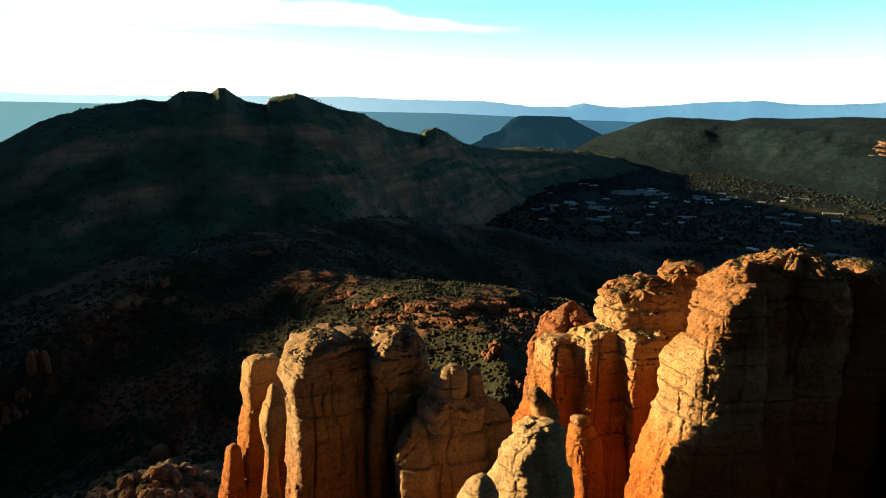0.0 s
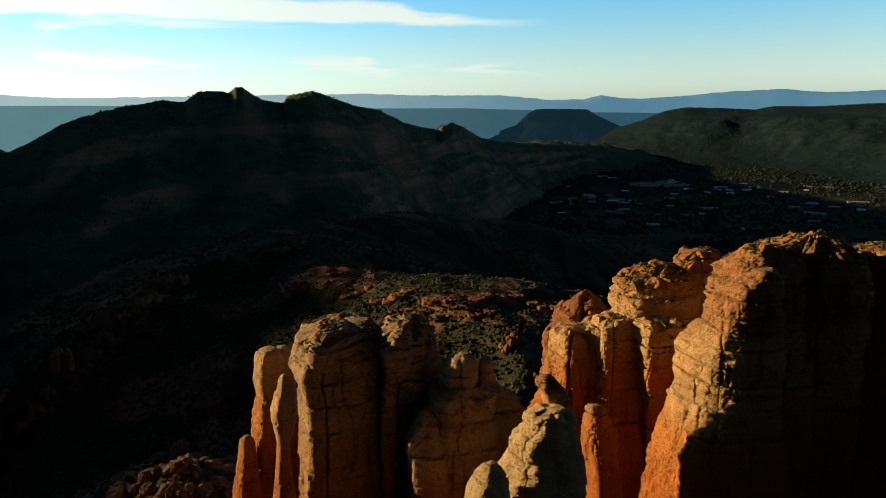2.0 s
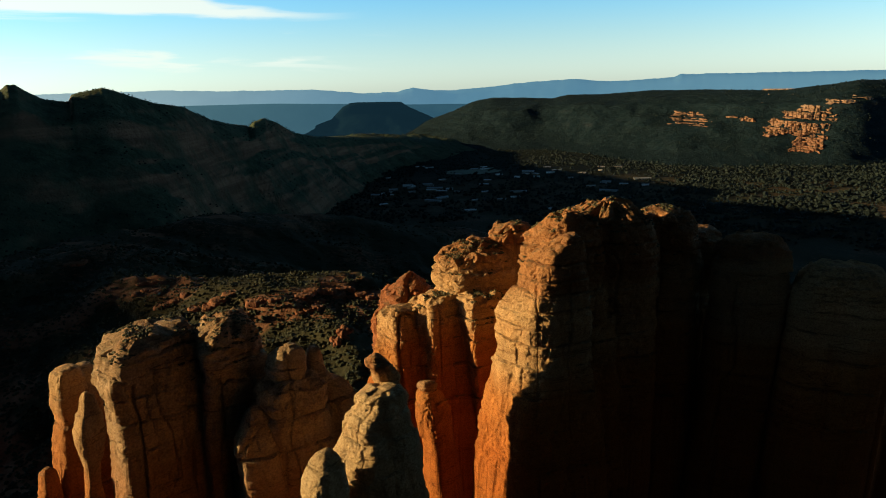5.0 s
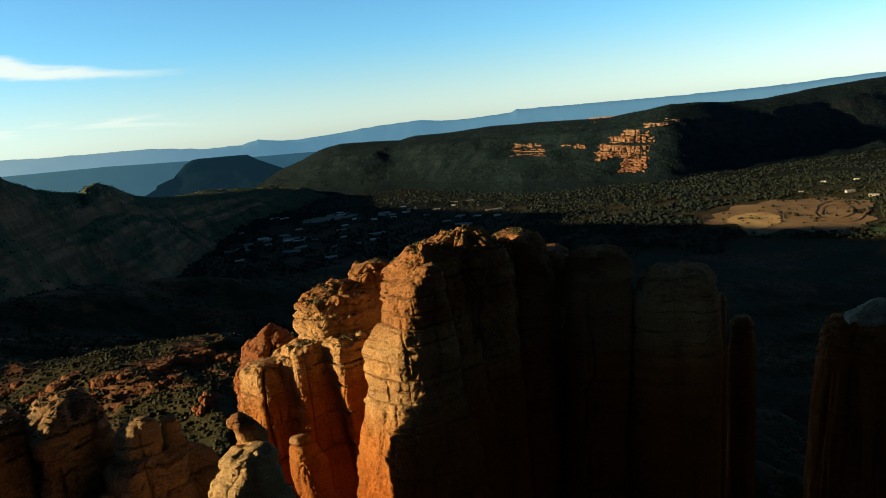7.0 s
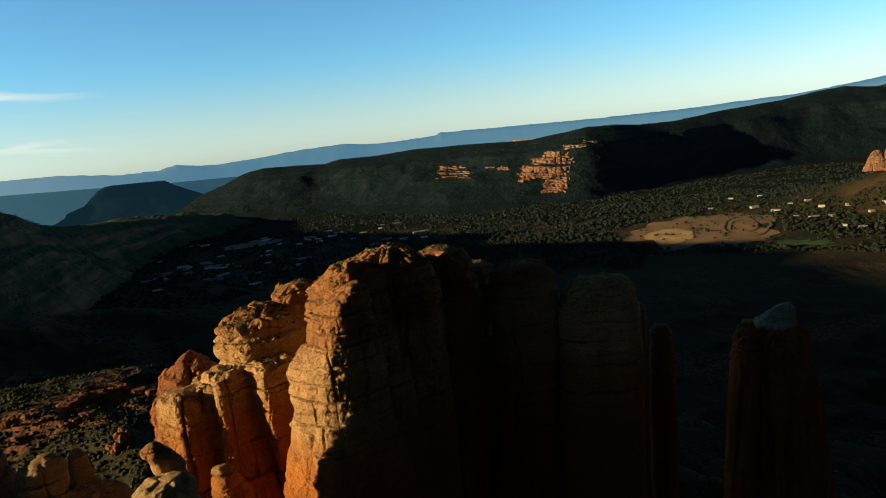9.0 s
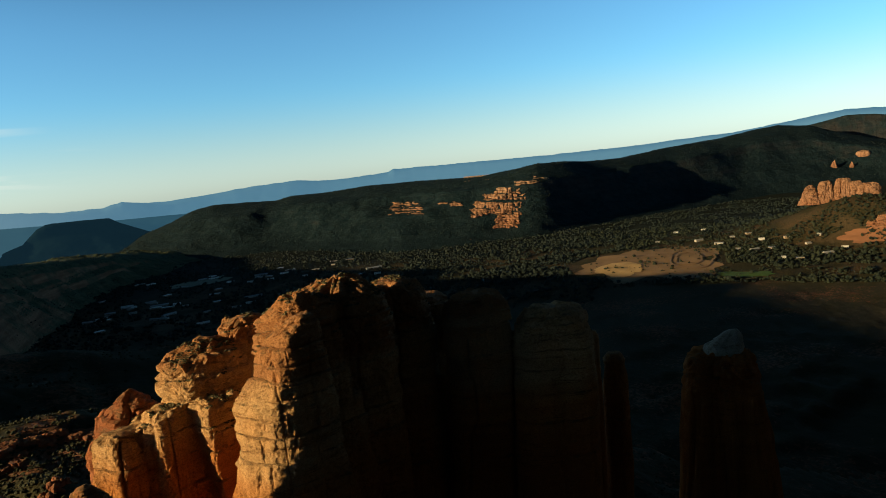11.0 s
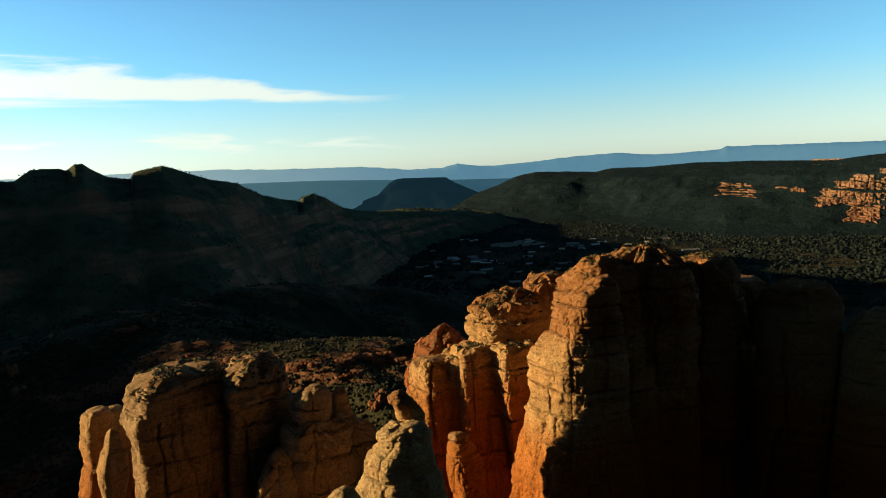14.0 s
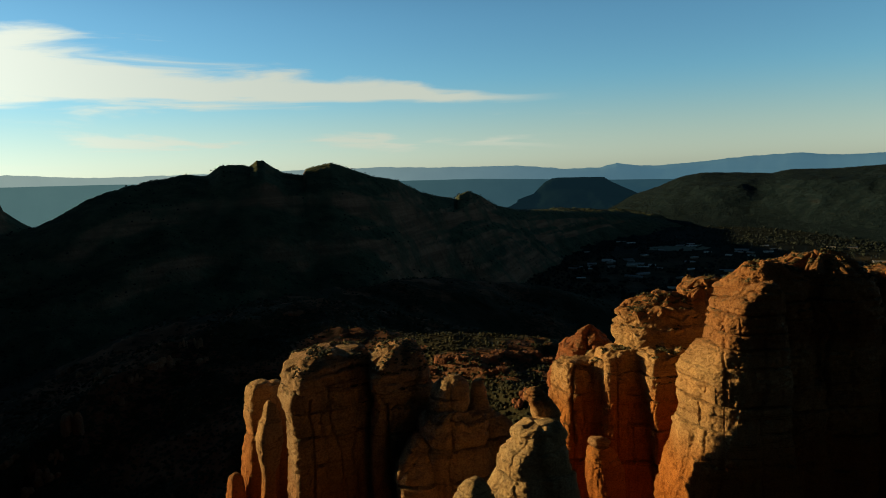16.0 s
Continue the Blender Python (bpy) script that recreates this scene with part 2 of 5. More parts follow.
def wooded(name, dark, light, bare, amount):
    """Pine woods on a far slope with bare rock where it is steep."""
    s = Mat(name, 0.97, 0.03)
    woods = s.mix(s.range(s.noise(0.035, 5, 0.7), 0.35, 0.65), dark, light)
    steep = s.math("MULTIPLY", s.range(s.up(), 0.80, 0.60), s.range(s.noise(0.012, 4, 0.6), 0.38, 0.56, 0.25, 1.0))
    beds = s.noise(0.10, 3, 0.6, (0.05, 0.05, 1.0))
    stone = s.mix(s.range(beds, 0.35, 0.65), bare, tuple(0.55 * v for v in bare))
    s.color(s.mix(s.math("MULTIPLY", steep, amount), woods, stone))
    s.bump(s.noise(0.05, 5, 0.7), 1.0, 9.0)
    return s.m


soil_mat = ground_material()
mountain_mat = wooded("wooded_mountain", (0.040, 0.055, 0.034), (0.085, 0.095, 0.055), (0.34, 0.17, 0.10), 0.8)
# woods painted near-black and bluish to stand for slope shade and distance haze
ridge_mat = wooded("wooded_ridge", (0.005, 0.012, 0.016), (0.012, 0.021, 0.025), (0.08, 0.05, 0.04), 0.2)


def foliage(name, a, b):
    s = Mat(name, 0.85, 0.2)
    n = s.node("ShaderNodeNewGeometry")
    c = s.mix(n.outputs["Random Per Island"], a, b)
    s.color(s.mix(s.range(s.noise(1.4, 3), 0.4, 0.65, 0.0, 0.5), c, tuple(0.5 * v for v in a)))
    s.bump(s.noise(2.5, 3), 1.0, 0.5)
    return s.m


juniper = foliage("juniper_green", (0.018, 0.023, 0.008), (0.042, 0.042, 0.016))
drybrush = foliage("dry_brush", (0.07, 0.060, 0.025), (0.13, 0.10, 0.045))
pine = foliage("valley_tree_green", (0.007, 0.013, 0.009), (0.022, 0.027, 0.014))
# darker copy of the tree green; its tone stands for shade on far woods
mountain_pine = foliage("mountain_pine", (0.006, 0.012, 0.011), (0.014, 0.021, 0.016))


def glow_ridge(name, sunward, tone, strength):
    """Far hills seen through many kilometres of air: a plain backdrop with that haze painted as emission, paler toward
    the sun.
    """
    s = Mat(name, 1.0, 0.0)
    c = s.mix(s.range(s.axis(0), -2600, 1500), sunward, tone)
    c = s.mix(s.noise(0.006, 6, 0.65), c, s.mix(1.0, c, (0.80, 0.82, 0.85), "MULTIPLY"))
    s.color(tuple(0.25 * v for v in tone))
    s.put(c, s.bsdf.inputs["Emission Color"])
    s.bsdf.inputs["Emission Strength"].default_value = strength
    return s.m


# distance haze painted into emission, since no air lies between
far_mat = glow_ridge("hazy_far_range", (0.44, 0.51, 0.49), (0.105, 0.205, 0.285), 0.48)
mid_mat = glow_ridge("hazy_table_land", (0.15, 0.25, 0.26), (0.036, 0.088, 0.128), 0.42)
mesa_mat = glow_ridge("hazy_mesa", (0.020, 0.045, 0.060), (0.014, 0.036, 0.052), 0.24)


def plain(name, tone, rough=0.8, vary=0.25, scale=0.5):
    s = Mat(name, rough, 0.2)
    s.color(s.mix(s.noise(scale, 4), tone, tuple((1 - vary) * v for v in tone)))
    return s.m


# ---- building blocks ----


def mesh_of(name, verts, faces, material, flat=False):
    me = bpy.data.meshes.new(name)
    verts, faces = np.asarray(verts, np.float32), np.asarray(faces, np.int32)
    me.vertices.add(len(verts))
    me.vertices.foreach_set("co", verts.ravel())
    n = faces.shape[1]
    me.loops.add(faces.size)
    me.loops.foreach_set("vertex_index", faces.ravel())
    me.polygons.add(len(faces))
    me.polygons.foreach_set("loop_start", np.arange(0, faces.size, n, dtype=np.int32))
    me.polygons.foreach_set("use_smooth", np.full(len(faces), not flat))
    me.update(calc_edges=True)
    me.materials.append(material)
    return me


def part(name, verts, faces, material, parent=None, label="", flat=False):
    ob = new(name, mesh_of(name, verts, faces, material, flat))
    if parent:
        ob.parent = parent
    return tagged(ob, label) if label else ob


def grid_faces(rows, cols, closed=False):
    a = np.arange(rows - 1)[:, None] * cols + np.arange(cols if closed else cols - 1)[None, :]
    right = np.arange(rows - 1)[:, None] * cols + ((np.arange(cols if closed else cols - 1) + 1) % cols)[None, :]
    return np.stack([a, right, right + cols, a + cols], -1).reshape(-1, 4)


def thing(name, label, category, group="", kind="", at=(0, 0, 0)):
    ob = new(name)
    ob.location = at
    ob.empty_display_size = 1.0
    return tagged(ob, label, category, group, kind)


# beds that run level through all the spires
BEDS = (278.0, 275.3, 272.6, 269.4, 266.9, 264.8, 262.3, 259.7, 256.9, 253.2, 248.7, 243.0, 236.0, 228.0, 219.0, 208.0, 195.0)
THIN = tuple(150 + 1.15 * k + 0.35 * math.sin(k * 2.3) for k in range(115))


def lobe(at, az, rows, deep, square=2.8, turn=0.0, cell=0.29, rough=1.0, crumb=0.3, foot=165.0, seed=0, cracks=(), dome=0.2, scale=1.0, beds=BEDS, thin=THIN, grow=0.10, joints=0.55, blocky=1.0):
    """A mass of bedded, jointed rock. rows: height, left and right edge as seen along az, from the top down; deep: half its depth as a share of its half width,
    or metres if over 2.5; it flares down to foot. Gives vertices and faces."""
    rows = sorted(rows)
    zs, ls, rs = (np.array(v, float) for v in zip(*rows))
    if foot < zs[0] - 0.5:
        g = grow * (zs[0] - foot)
        zs, ls, rs = np.r_[foot, zs], np.r_[ls[0] - g, ls], np.r_[rs[0] + g, rs]
    half, mid = (rs - ls) / 2, (rs + ls) / 2
    top = zs[-1] + dome * min(half[-1], 1.5 * scale)
    around = int(np.clip(0.72 * 2 * math.pi * np.percentile(half, 60) / cell, 30, 230))
    low = max(zs[0], min(top - 10, 233.0)) if scale < 2 and zs[-1] > 240 else zs[0]
    z = np.linspace(low, zs[-1], int(np.clip((zs[-1] - low) / cell, 12, 170)))
    if scale < 2 and zs[-1] > 240:
        near = [bz + k * 0.13 for bz in beds if bz > 252 for k in range(-3, 4)]
        z = np.unique(np.r_[z, [v for v in near if low < v < zs[-1]]])
    if low > zs[0] + 1:
        z = np.r_[np.linspace(zs[0], low, 9)[:-1], z]
    cap = np.array([0.25, 0.45, 0.65, 0.82, 0.94, 1.0])
    edges = np.array(beds, float)
    which = np.clip(np.searchsorted(edges, z) - 1, 0, len(edges) - 2)
    part_way = np.clip((z - edges[which]) / (edges[which + 1] - edges[which]), 0, 1)
    stepped = edges[which] + (edges[which + 1] - edges[which]) * (0.25 + 0.5 * part_way + 0.25 * smooth(part_way, 0.72, 1.0) - 0.25 * (1 - smooth(part_way, 0.0, 0.28)))
    zq = np.where((z > edges[0]) & (z < edges[-1]), 0.6 * z + 0.4 * stepped, z)
    h, m = np.interp(zq, zs, half), np.interp(zq, zs, mid)
    h, m = np.r_[h, h[-1] * np.sqrt(np.clip(1 - cap**2, 0.0016, 1))], np.r_[m, np.full(6, m[-1])]
    z = np.r_[z, zs[-1] + (top - zs[-1]) * cap]
    th = np.linspace(0, 2 * math.pi, around, endpoint=False)
    th = th - 0.45 * np.cos(th)
    c, s = np.cos(th - radians(turn)), np.sin(th - radians(turn))
    r = (np.abs(c) ** square + np.abs(s) ** square) ** (-1 / square)
    ex, ey = r * np.cos(th), r * np.sin(th)
    ex, ey = ex / np.abs(ex).max(), ey / np.abs(ey).max()
    dm = np.maximum(h * deep, 0) if deep <= 2.5 else deep * np.minimum(1, (h / np.percentile(h, 75))) ** 0.7
    X, Y = m[:, None] + h[:, None] * ex, dm[:, None] * ey
    Z = np.repeat(z[:, None], around, 1)
    a = radians(az)
    wx, wy = at[0] + X * math.cos(a) + Y * math.sin(a), at[1] - X * math.sin(a) + Y * math.cos(a)
    k = scale
    u, v, w = wx / k, wy / k, Z / k
    size = np.minimum(1.0, h / (2.6 * k))[:, None]
    n = 0.6 * fbm(u / 6.5, v / 6.5, w / 16, 2, seed) + (0.04 + 0.22 * crumb) * fbm(u / 2.1, v / 2.1, w / 1.9, 3, seed + 9) + (0.11 + 0.14 * crumb) * fbm(u / 0.9, v / 0.9, w / 0.7, 3, seed + 12)
    # upright joints: narrow clefts between smooth faces
    lean = 0.10 * vnoise(u / 9, v / 9, w / 5, seed + 20)
    joint = vnoise(u / 5.2 + lean, v / 5.2, w / 60, seed + 21)
    n -= joints * (0.25 + 0.9 * np.clip(vnoise(u / 8, v / 8, w / 7, seed + 25) + 0.4, 0, 1)) * np.clip(1.15 - 13 * np.abs(joint), 0, 1)
    n += joints * 0.9 * np.minimum(np.abs(joint), 0.35)
    joint = vnoise(u / 2.0 + 2 * lean, v / 2.0, w / 9, seed + 23)
    n -= (0.3 + joints) * (0.12 + 0.3 * crumb) * np.clip(1 - 7 * np.abs(joint), 0, 1)
    n *= rough
    # blocks between joints stand a little proud of one another
    lean2 = 0.35 * vnoise(u / 7, v / 7, w / 9, seed + 27)
    layer = np.searchsorted(np.array(beds)[::-1] if beds[0] > beds[-1] else np.array(beds), Z)
    for wide, amount in ((4.6, 0.26), (2.1, 0.05 + 0.12 * crumb)):
        bu, bv = (0.82 * u + 0.57 * v) / wide + lean2 + 0.37 * (layer % 3), (0.82 * v - 0.57 * u) / wide + lean2 + 0.29 * (layer % 2)
        n += blocky * rough * amount * _hash(np.floor(bu).astype(np.int64), np.floor(bv).astype(np.int64), (layer // (2 if wide > 3 else 1)).astype(np.int64), seed + int(wide * 10))
    zw = Z + k * (0.25 * vnoise(u / 9, v / 9, w / 40, 71) + 0.08 * vnoise(u / 1.5, v / 1.5, w / 3, 73))
    thick, fine = np.searchsorted(np.array(beds), zw), np.searchsorted(np.array(thin), zw)
    upper = smooth(Z, 246 if k < 2 else -9, 256 if k < 2 else -8)
    bold = 0.4 + 0.6 * upper
    n += bold * rough * (0.45 * vnoise(u / 8, v / 8, thick * 7.31, 33) + 0.5 * crumb * vnoise(u / 2.0, v / 2.0, thick * 3.7, 35) + (0.08 * upper + 0.5 * crumb) * vnoise(u / 3.2, v / 3.2, fine * 5.73, 37))
    for bz in beds:
        n -= 0.95 * np.clip(0.42 + 1.1 * vnoise(u / 6, v / 6, bz, 39), 0, 1.2) * np.exp(-(((zw - bz) / (0.13 * k)) ** 2))
    for at_th, depth, wide in cracks:
        off = np.angle(np.exp(1j * (th[None, :] - radians(at_th) - 0.16 * vnoise(w / 5, at_th, 0.2, 8))))
        n -= depth * np.exp(-((off * h[:, None] / (wide * k)) ** 2))
    n *= size * k
    nx, ny = ex / np.hypot(ex, ey), ey / np.hypot(ex, ey)
    X, Y = X + n * nx, Y + n * ny
    crest = smooth(Z, zs[-1] - 5 * k, zs[-1])
    Z = Z + k * rough * size * crest * (0.3 + crumb) * (0.75 * vnoise(u / 1.6, v / 1.6, 0.3, seed + 3) + 0.45 * vnoise(u / 0.7, v / 0.7, 0.6, seed + 4))
    wx, wy = at[0] + X * math.cos(a) + Y * math.sin(a), at[1] - X * math.sin(a) + Y * math.cos(a)
    verts = np.stack([wx, wy, Z], -1).reshape(-1, 3)
    faces = grid_faces(len(z), around, True)
    tip = len(verts)
    last = tip - around
    verts = np.r_[verts, verts[last:].mean(0, keepdims=True) + [[0, 0, 0.03]]]
    ring = last + np.arange(around)
    fan = np.stack([ring, last + (np.arange(around) + 1) % around, np.full(around, tip)], -1)
    return verts, faces, fan


def rock_part(name, parent, material, label="", **kw):
    verts, quads, fan = lobe(**kw)
    tris = np.r_[quads[:, [0, 1, 2]], quads[:, [0, 2, 3]], fan]
    ob = new(name, mesh_of(name, verts, tris, material, flat=True))
    if parent:
        ob.parent = parent
    return tagged(ob, label) if label else ob


# ---- ground ----


def crest_line(x, y, points, left, right, broad=18.0):
    """Height of a hill along a crest of (x, y, z) points: left and right are the falls on either side, broad the rounding of its back."""
    best = np.full(np.shape(x), -1e3)
    for (ax, ay, az), (bx, by, bz) in zip(points, points[1:]):
        dx, dy = bx - ax, by - ay
        t = np.clip(((x - ax) * dx + (y - ay) * dy) / (dx * dx + dy * dy), 0, 1)
        px, py = x - ax - t * dx, y - ay - t * dy
        side = dx * (y - ay) - dy * (x - ax)
        d = np.hypot(px, py)
        fall = np.where(side > 0, left, right)
        best = np.maximum(best, az + (bz - az) * t - fall * (np.sqrt(d * d + broad * broad) - broad))
    return best


def around(*stations):
    """Crest points from azimuth, elevation angle and distance as seen from the hover point."""
    return [(r * math.sin(radians(a)), r * math.cos(radians(a)), 300 + r * math.tan(radians(e))) for a, e, r in stations]


SPUR = around((-44, -24.0, 400), (-36.8, -20.8, 380), (-32.5, -19.4, 375), (-29.2, -17.9, 395), (-26, -15.7, 415), (-23, -14.5, 435), (-15.7, -12.5, 500), (-12.4, -12.6, 520))
SADDLE = [SPUR[-1], (-75, 400, 190), (-40, 372, 192), (0, 352, 191), (55, 335, 188), (92, 305, 180)]
SPINE = [(70, -60, 140), (42, 60, 180), (30, 150, 194), (20, 260, 190), (0, 352, 190)]
MOUND = [(-110, 194, 174), (-98, 184, 185), (-82, 178, 189), (-66, 164, 183)]
RED_HILL = around((-24, -12.6, 600), (-18, -11.7, 640), (-10.5, -10.7, 760), (-3.6, -10.1, 850), (3.9, -10.8, 900), (11.3, -12.0, 960), (16, -13.2, 1000), (18.6, -14.4, 1010))


def ground_z(x, y):
    """Height of the ground: a broad valley, the hill that carries the spires, its spurs and the low knoll by the village."""
    x, y = np.asarray(x, float), np.asarray(y, float)
    r = np.hypot(x, y)
    z = 18 + 7 * fbm(x / 420, y / 420, 0.1, 3, 3)
    wx, wy = x + 14 * fbm(x / 90, y / 90, 0.2, 3, 51), y + 14 * fbm(x / 90, y / 90, 0.6, 3, 54)
    d = np.hypot(x + 60, y - 330) * (1 + 0.16 * fbm(x / 260, y / 260, 0.4, 3, 11)) + np.maximum(x - 60, 0) * 0.6
    z = z + 88 * (1 - smooth(d, 180, 760))
    heights = [z, crest_line(wx, wy, SPUR, 0.38, 0.85, 12), crest_line(wx, wy, SADDLE, 0.5, 0.33, 30), crest_line(wx, wy, SPINE, 0.62, 0.62, 30), crest_line(x, y, MOUND, 0.7, 0.8, 8), crest_line(wx, wy, RED_HILL, 0.40, 0.30, 40)]
    top = np.max(heights, axis=0)
    z = top + 9 * np.log(sum(np.exp((h - top) / 9) for h in heights))
    # knoll by the village
    z = z + 92 * np.exp(-((x - 1885) / 190) ** 2 - ((y - 660) / 260) ** 2)
    # made-up low basin between the spires and the village, sunk to lie in shade
    z = z - 115 * np.exp(-(((r - 960) / 290) ** 2)) * smooth(np.degrees(np.arctan2(x, y)), 38, 52) * smooth(x, 200, 500) * smooth(z, 18, 120)
    rough = smooth(r, 130, 300) * (1 - 0.75 * smooth(r, 900, 1500))
    z = z + rough * (3.4 * ridged(x / 62, y / 62, 4, 31) + 1.1 * fbm(x / 12, y / 12, 0.3, 3, 41))
    # ledges that step the hillside
    step = 6.0
    q = z / step
    terr = step * (np.floor(q) + smooth(q - np.floor(q), 0.25, 0.75))
    return z + (terr - z) * 0.4 * smooth(r, 150, 260) * (1 - smooth(r, 900, 1500)) * smooth(fbm(x / 70, y / 70, 0.5, 2, 61), -0.2, 0.3)


def build_ground():
    fine = np.arange(-42, 78, 0.3)
    az = np.radians(np.r_[fine, np.arange(78, 318, 2.0)])
    r = np.r_[12 * (100 / 12) ** np.linspace(0, 1, 14)[:-1], 100 * (4900 / 100) ** np.linspace(0, 1, 270)]
    A, R = np.meshgrid(az, r)
    x, y = R * np.sin(A), R * np.cos(A)
    z = ground_z(x, y)
    verts = np.stack([x, y, z], -1).reshape(-1, 3)
    quads = grid_faces(len(r), len(az), True)[:, ::-1]
    verts = np.r_[verts, [[0, 0, float(ground_z(0, 0))]]]
    n = len(az)
    fan = np.stack([np.full(n, len(verts) - 1), (np.arange(n) + 1) % n, np.arange(n)], -1)
    tris = np.r_[quads[:, [0, 1, 2]], quads[:, [0, 2, 3]], fan]
    ob = part("ground", verts, tris, soil_mat)
    tagged(ob, "red desert soil with dark scrub, falling to a shaded valley", "ground", kind="structure")


build_ground()


SLOPES = {}


def seen_at(name, az, el):
    """Distance at which a line of sight from the hover point meets a range."""
    A, R, Z = SLOPES[name]
    k = int(np.argmin(np.abs(A - az)))
    hit = Z[:, k] > 300 + R[:, k] * math.tan(radians(el))
    return float(R[np.argmax(hit), k]) if hit.any() else float(R[len(R) * 3 // 4, k])


def range_of_hills(name, label, material, crest, foot, back, profile, gully, step=0.12, rows=84, seed=0, jag=3.0, category="mountain", kind="structure", foot_z=0.0):
    """A range: crest gives (azimuth, elevation angle, distance) from the hover point; foot and back the distances of its near and far foot, as shares."""
    ca, ce, cr = (np.array(v, float) for v in zip(*crest))
    az = np.arange(ca[0], ca[-1] + step / 2, step)
    rc = np.interp(az, ca, cr)
    k = np.hanning(2 * int(1.6 / step) + 3)
    rc = np.convolve(np.pad(rc, len(k) // 2, mode="edge"), k / k.sum(), mode="valid")
    zc = 300 + rc * np.tan(np.radians(np.interp(az, ca, ce)))
    zc = zc + jag * (0.6 * vnoise(az * 1.3, 0.5, 0.5, seed) + 0.4 * vnoise(az * 4.1, 0.5, 0.5, seed + 1))
    s = np.r_[np.linspace(0, 1, rows), 1 + np.linspace(0, 1, rows // 3)[1:]]
    S, A = np.meshgrid(s, az, indexing="ij")
    front = S <= 1
    ff = np.interp(A, [f[0] for f in foot], [f[1] for f in foot])
    R = np.where(front, rc * (ff + (1 - ff) * S), rc * (1 + back * (S - 1)))
    px, ps = zip(*profile)
    edge = np.clip(S + 0.055 * fbm(R * np.sin(np.radians(A)) / 240, R * np.cos(np.radians(A)) / 240, 0.2, 3, seed + 7) * np.sin(math.pi * np.clip(S, 0, 1)), 0, 2)
    p = np.where(front, np.interp(edge, px, ps), 1 - smooth(S, 1, 2))
    z0 = foot_z
    wide = int(3.0 / step)
    soft = np.convolve(np.pad(zc, wide, mode="edge"), np.hanning(2 * wide + 1) / np.hanning(2 * wide + 1).sum(), mode="valid")
    rim = np.where(front, smooth(S, 0.72, 0.99), 1 - smooth(S, 1.0, 1.6))
    Z = z0 + (soft + (zc - soft) * rim - z0) * p
    x, y = R * np.sin(np.radians(A)), R * np.cos(np.radians(A))
    mask = np.where(front, np.sin(math.pi * np.clip(S, 0, 1)) ** 0.8, np.sin(math.pi * np.clip(S - 1, 0, 1)))
    Z = Z + mask * gully * (0.8 * ridged(x / 420, y / 420, 4, seed + 2) + 0.45 * fbm(x / 110, y / 110, 0.2, 3, seed + 5) - 0.3)
    q = (Z + 5 * vnoise(x / 160, y / 160, 0.3, seed + 8)) / 24
    terr = 24 * (np.floor(q) + smooth(q - np.floor(q), 0.35, 0.65))
    Z = Z + (terr - 24 * q) * 0.14 * mask * smooth(p, 0.25, 0.5)
    verts = np.stack([x, y, Z], -1).reshape(-1, 3)
    SLOPES[name] = (az, R, Z)
    q = grid_faces(len(s), len(az))
    ob = part(name, verts, np.r_[q[:, [0, 1, 2]], q[:, [0, 2, 3]]], material)
    return tagged(ob, label, category, kind=kind)


TALUS = ((0, 0), (0.2, 0.13), (0.45, 0.36), (0.60, 0.50), (0.66, 0.62), (0.78, 0.73), (0.84, 0.86), (0.93, 0.94), (1, 1), (2, 1))
range_of_hills("mountain_west", "long dark wooded mountain with rocky twin summits in haze", mountain_mat,
               [(-41, -4.2, 1026), (-36, -3.9, 1064), (-33.9, -3.5, 1064), (-32.6, -2.95, 1079), (-30.4, -1.6, 1102), (-27.8, -0.78, 1140), (-25.9, -0.5, 1163), (-23.5, 0.02, 1186), (-21.7, -0.12, 1201), (-20.7, 0.62, 1208), (-19.0, 0.72, 1216), (-18.4, 0.5, 1216), (-17.7, 0.95, 1216), (-17.2, 0.95, 1216), (-16.7, 0.5, 1224), (-15.6, -0.2, 1231), (-14.1, -0.42, 1239), (-13.8, 0.1, 1246), (-11.7, 0.56, 1262), (-10.2, 0.05, 1277), (-8, -0.76, 1307), (-6.1, -1.13, 1371), (-4.2, -2.39, 1476), (-1.4, -2.95, 1641), (-0.9, -2.47, 1677), (-0.1, -2.2, 1720), (1, -2.7, 1788), (2.3, -3.69, 1870), (3.5, -4.0, 1953), (11.1, -4.35, 2650), (14.8, -5.0, 2900), (18, -5.6, 3000)],
               [(-41, 0.46), (-15, 0.46), (0, 0.58), (8, 0.80), (18, 0.93)], 0.55, TALUS, 22, seed=101, jag=3.5)
# crest left of azimuth -39 is unseen, added and notched to shape sun shadow
range_of_hills("mountain_south", "steep wooded mountain shoulder with an unseen crest added to cast shade", mountain_mat,
               [(-98, 0.5, 2100), (-92, 4.0, 2100), (-84, 6.2, 2080), (-70, 6.7, 2060), (-66, 6.7, 2048), (-65.2, 6.15, 2042), (-63.2, 6.1, 2034), (-62.4, 6.35, 2030), (-59.5, 6.4, 2020), (-58, 6.7, 2015), (-52, 6.2, 1975), (-46, 5.9, 1920), (-43, 5.7, 1900), (-41, 5.3, 1890), (-40, 4.2, 1885), (-39.3, 2.4, 1880), (-38.3, 1.2, 1875), (-37.2, 0.7, 1870), (-36.5, -0.35, 1860), (-36, -1.95, 1850), (-34.9, -2.9, 1840), (-33, -4.2, 1830), (-30, -6, 1800)],
               [(-98, 0.6), (-30, 0.7)], 0.5, TALUS, 24, step=0.25, rows=60, seed=131)
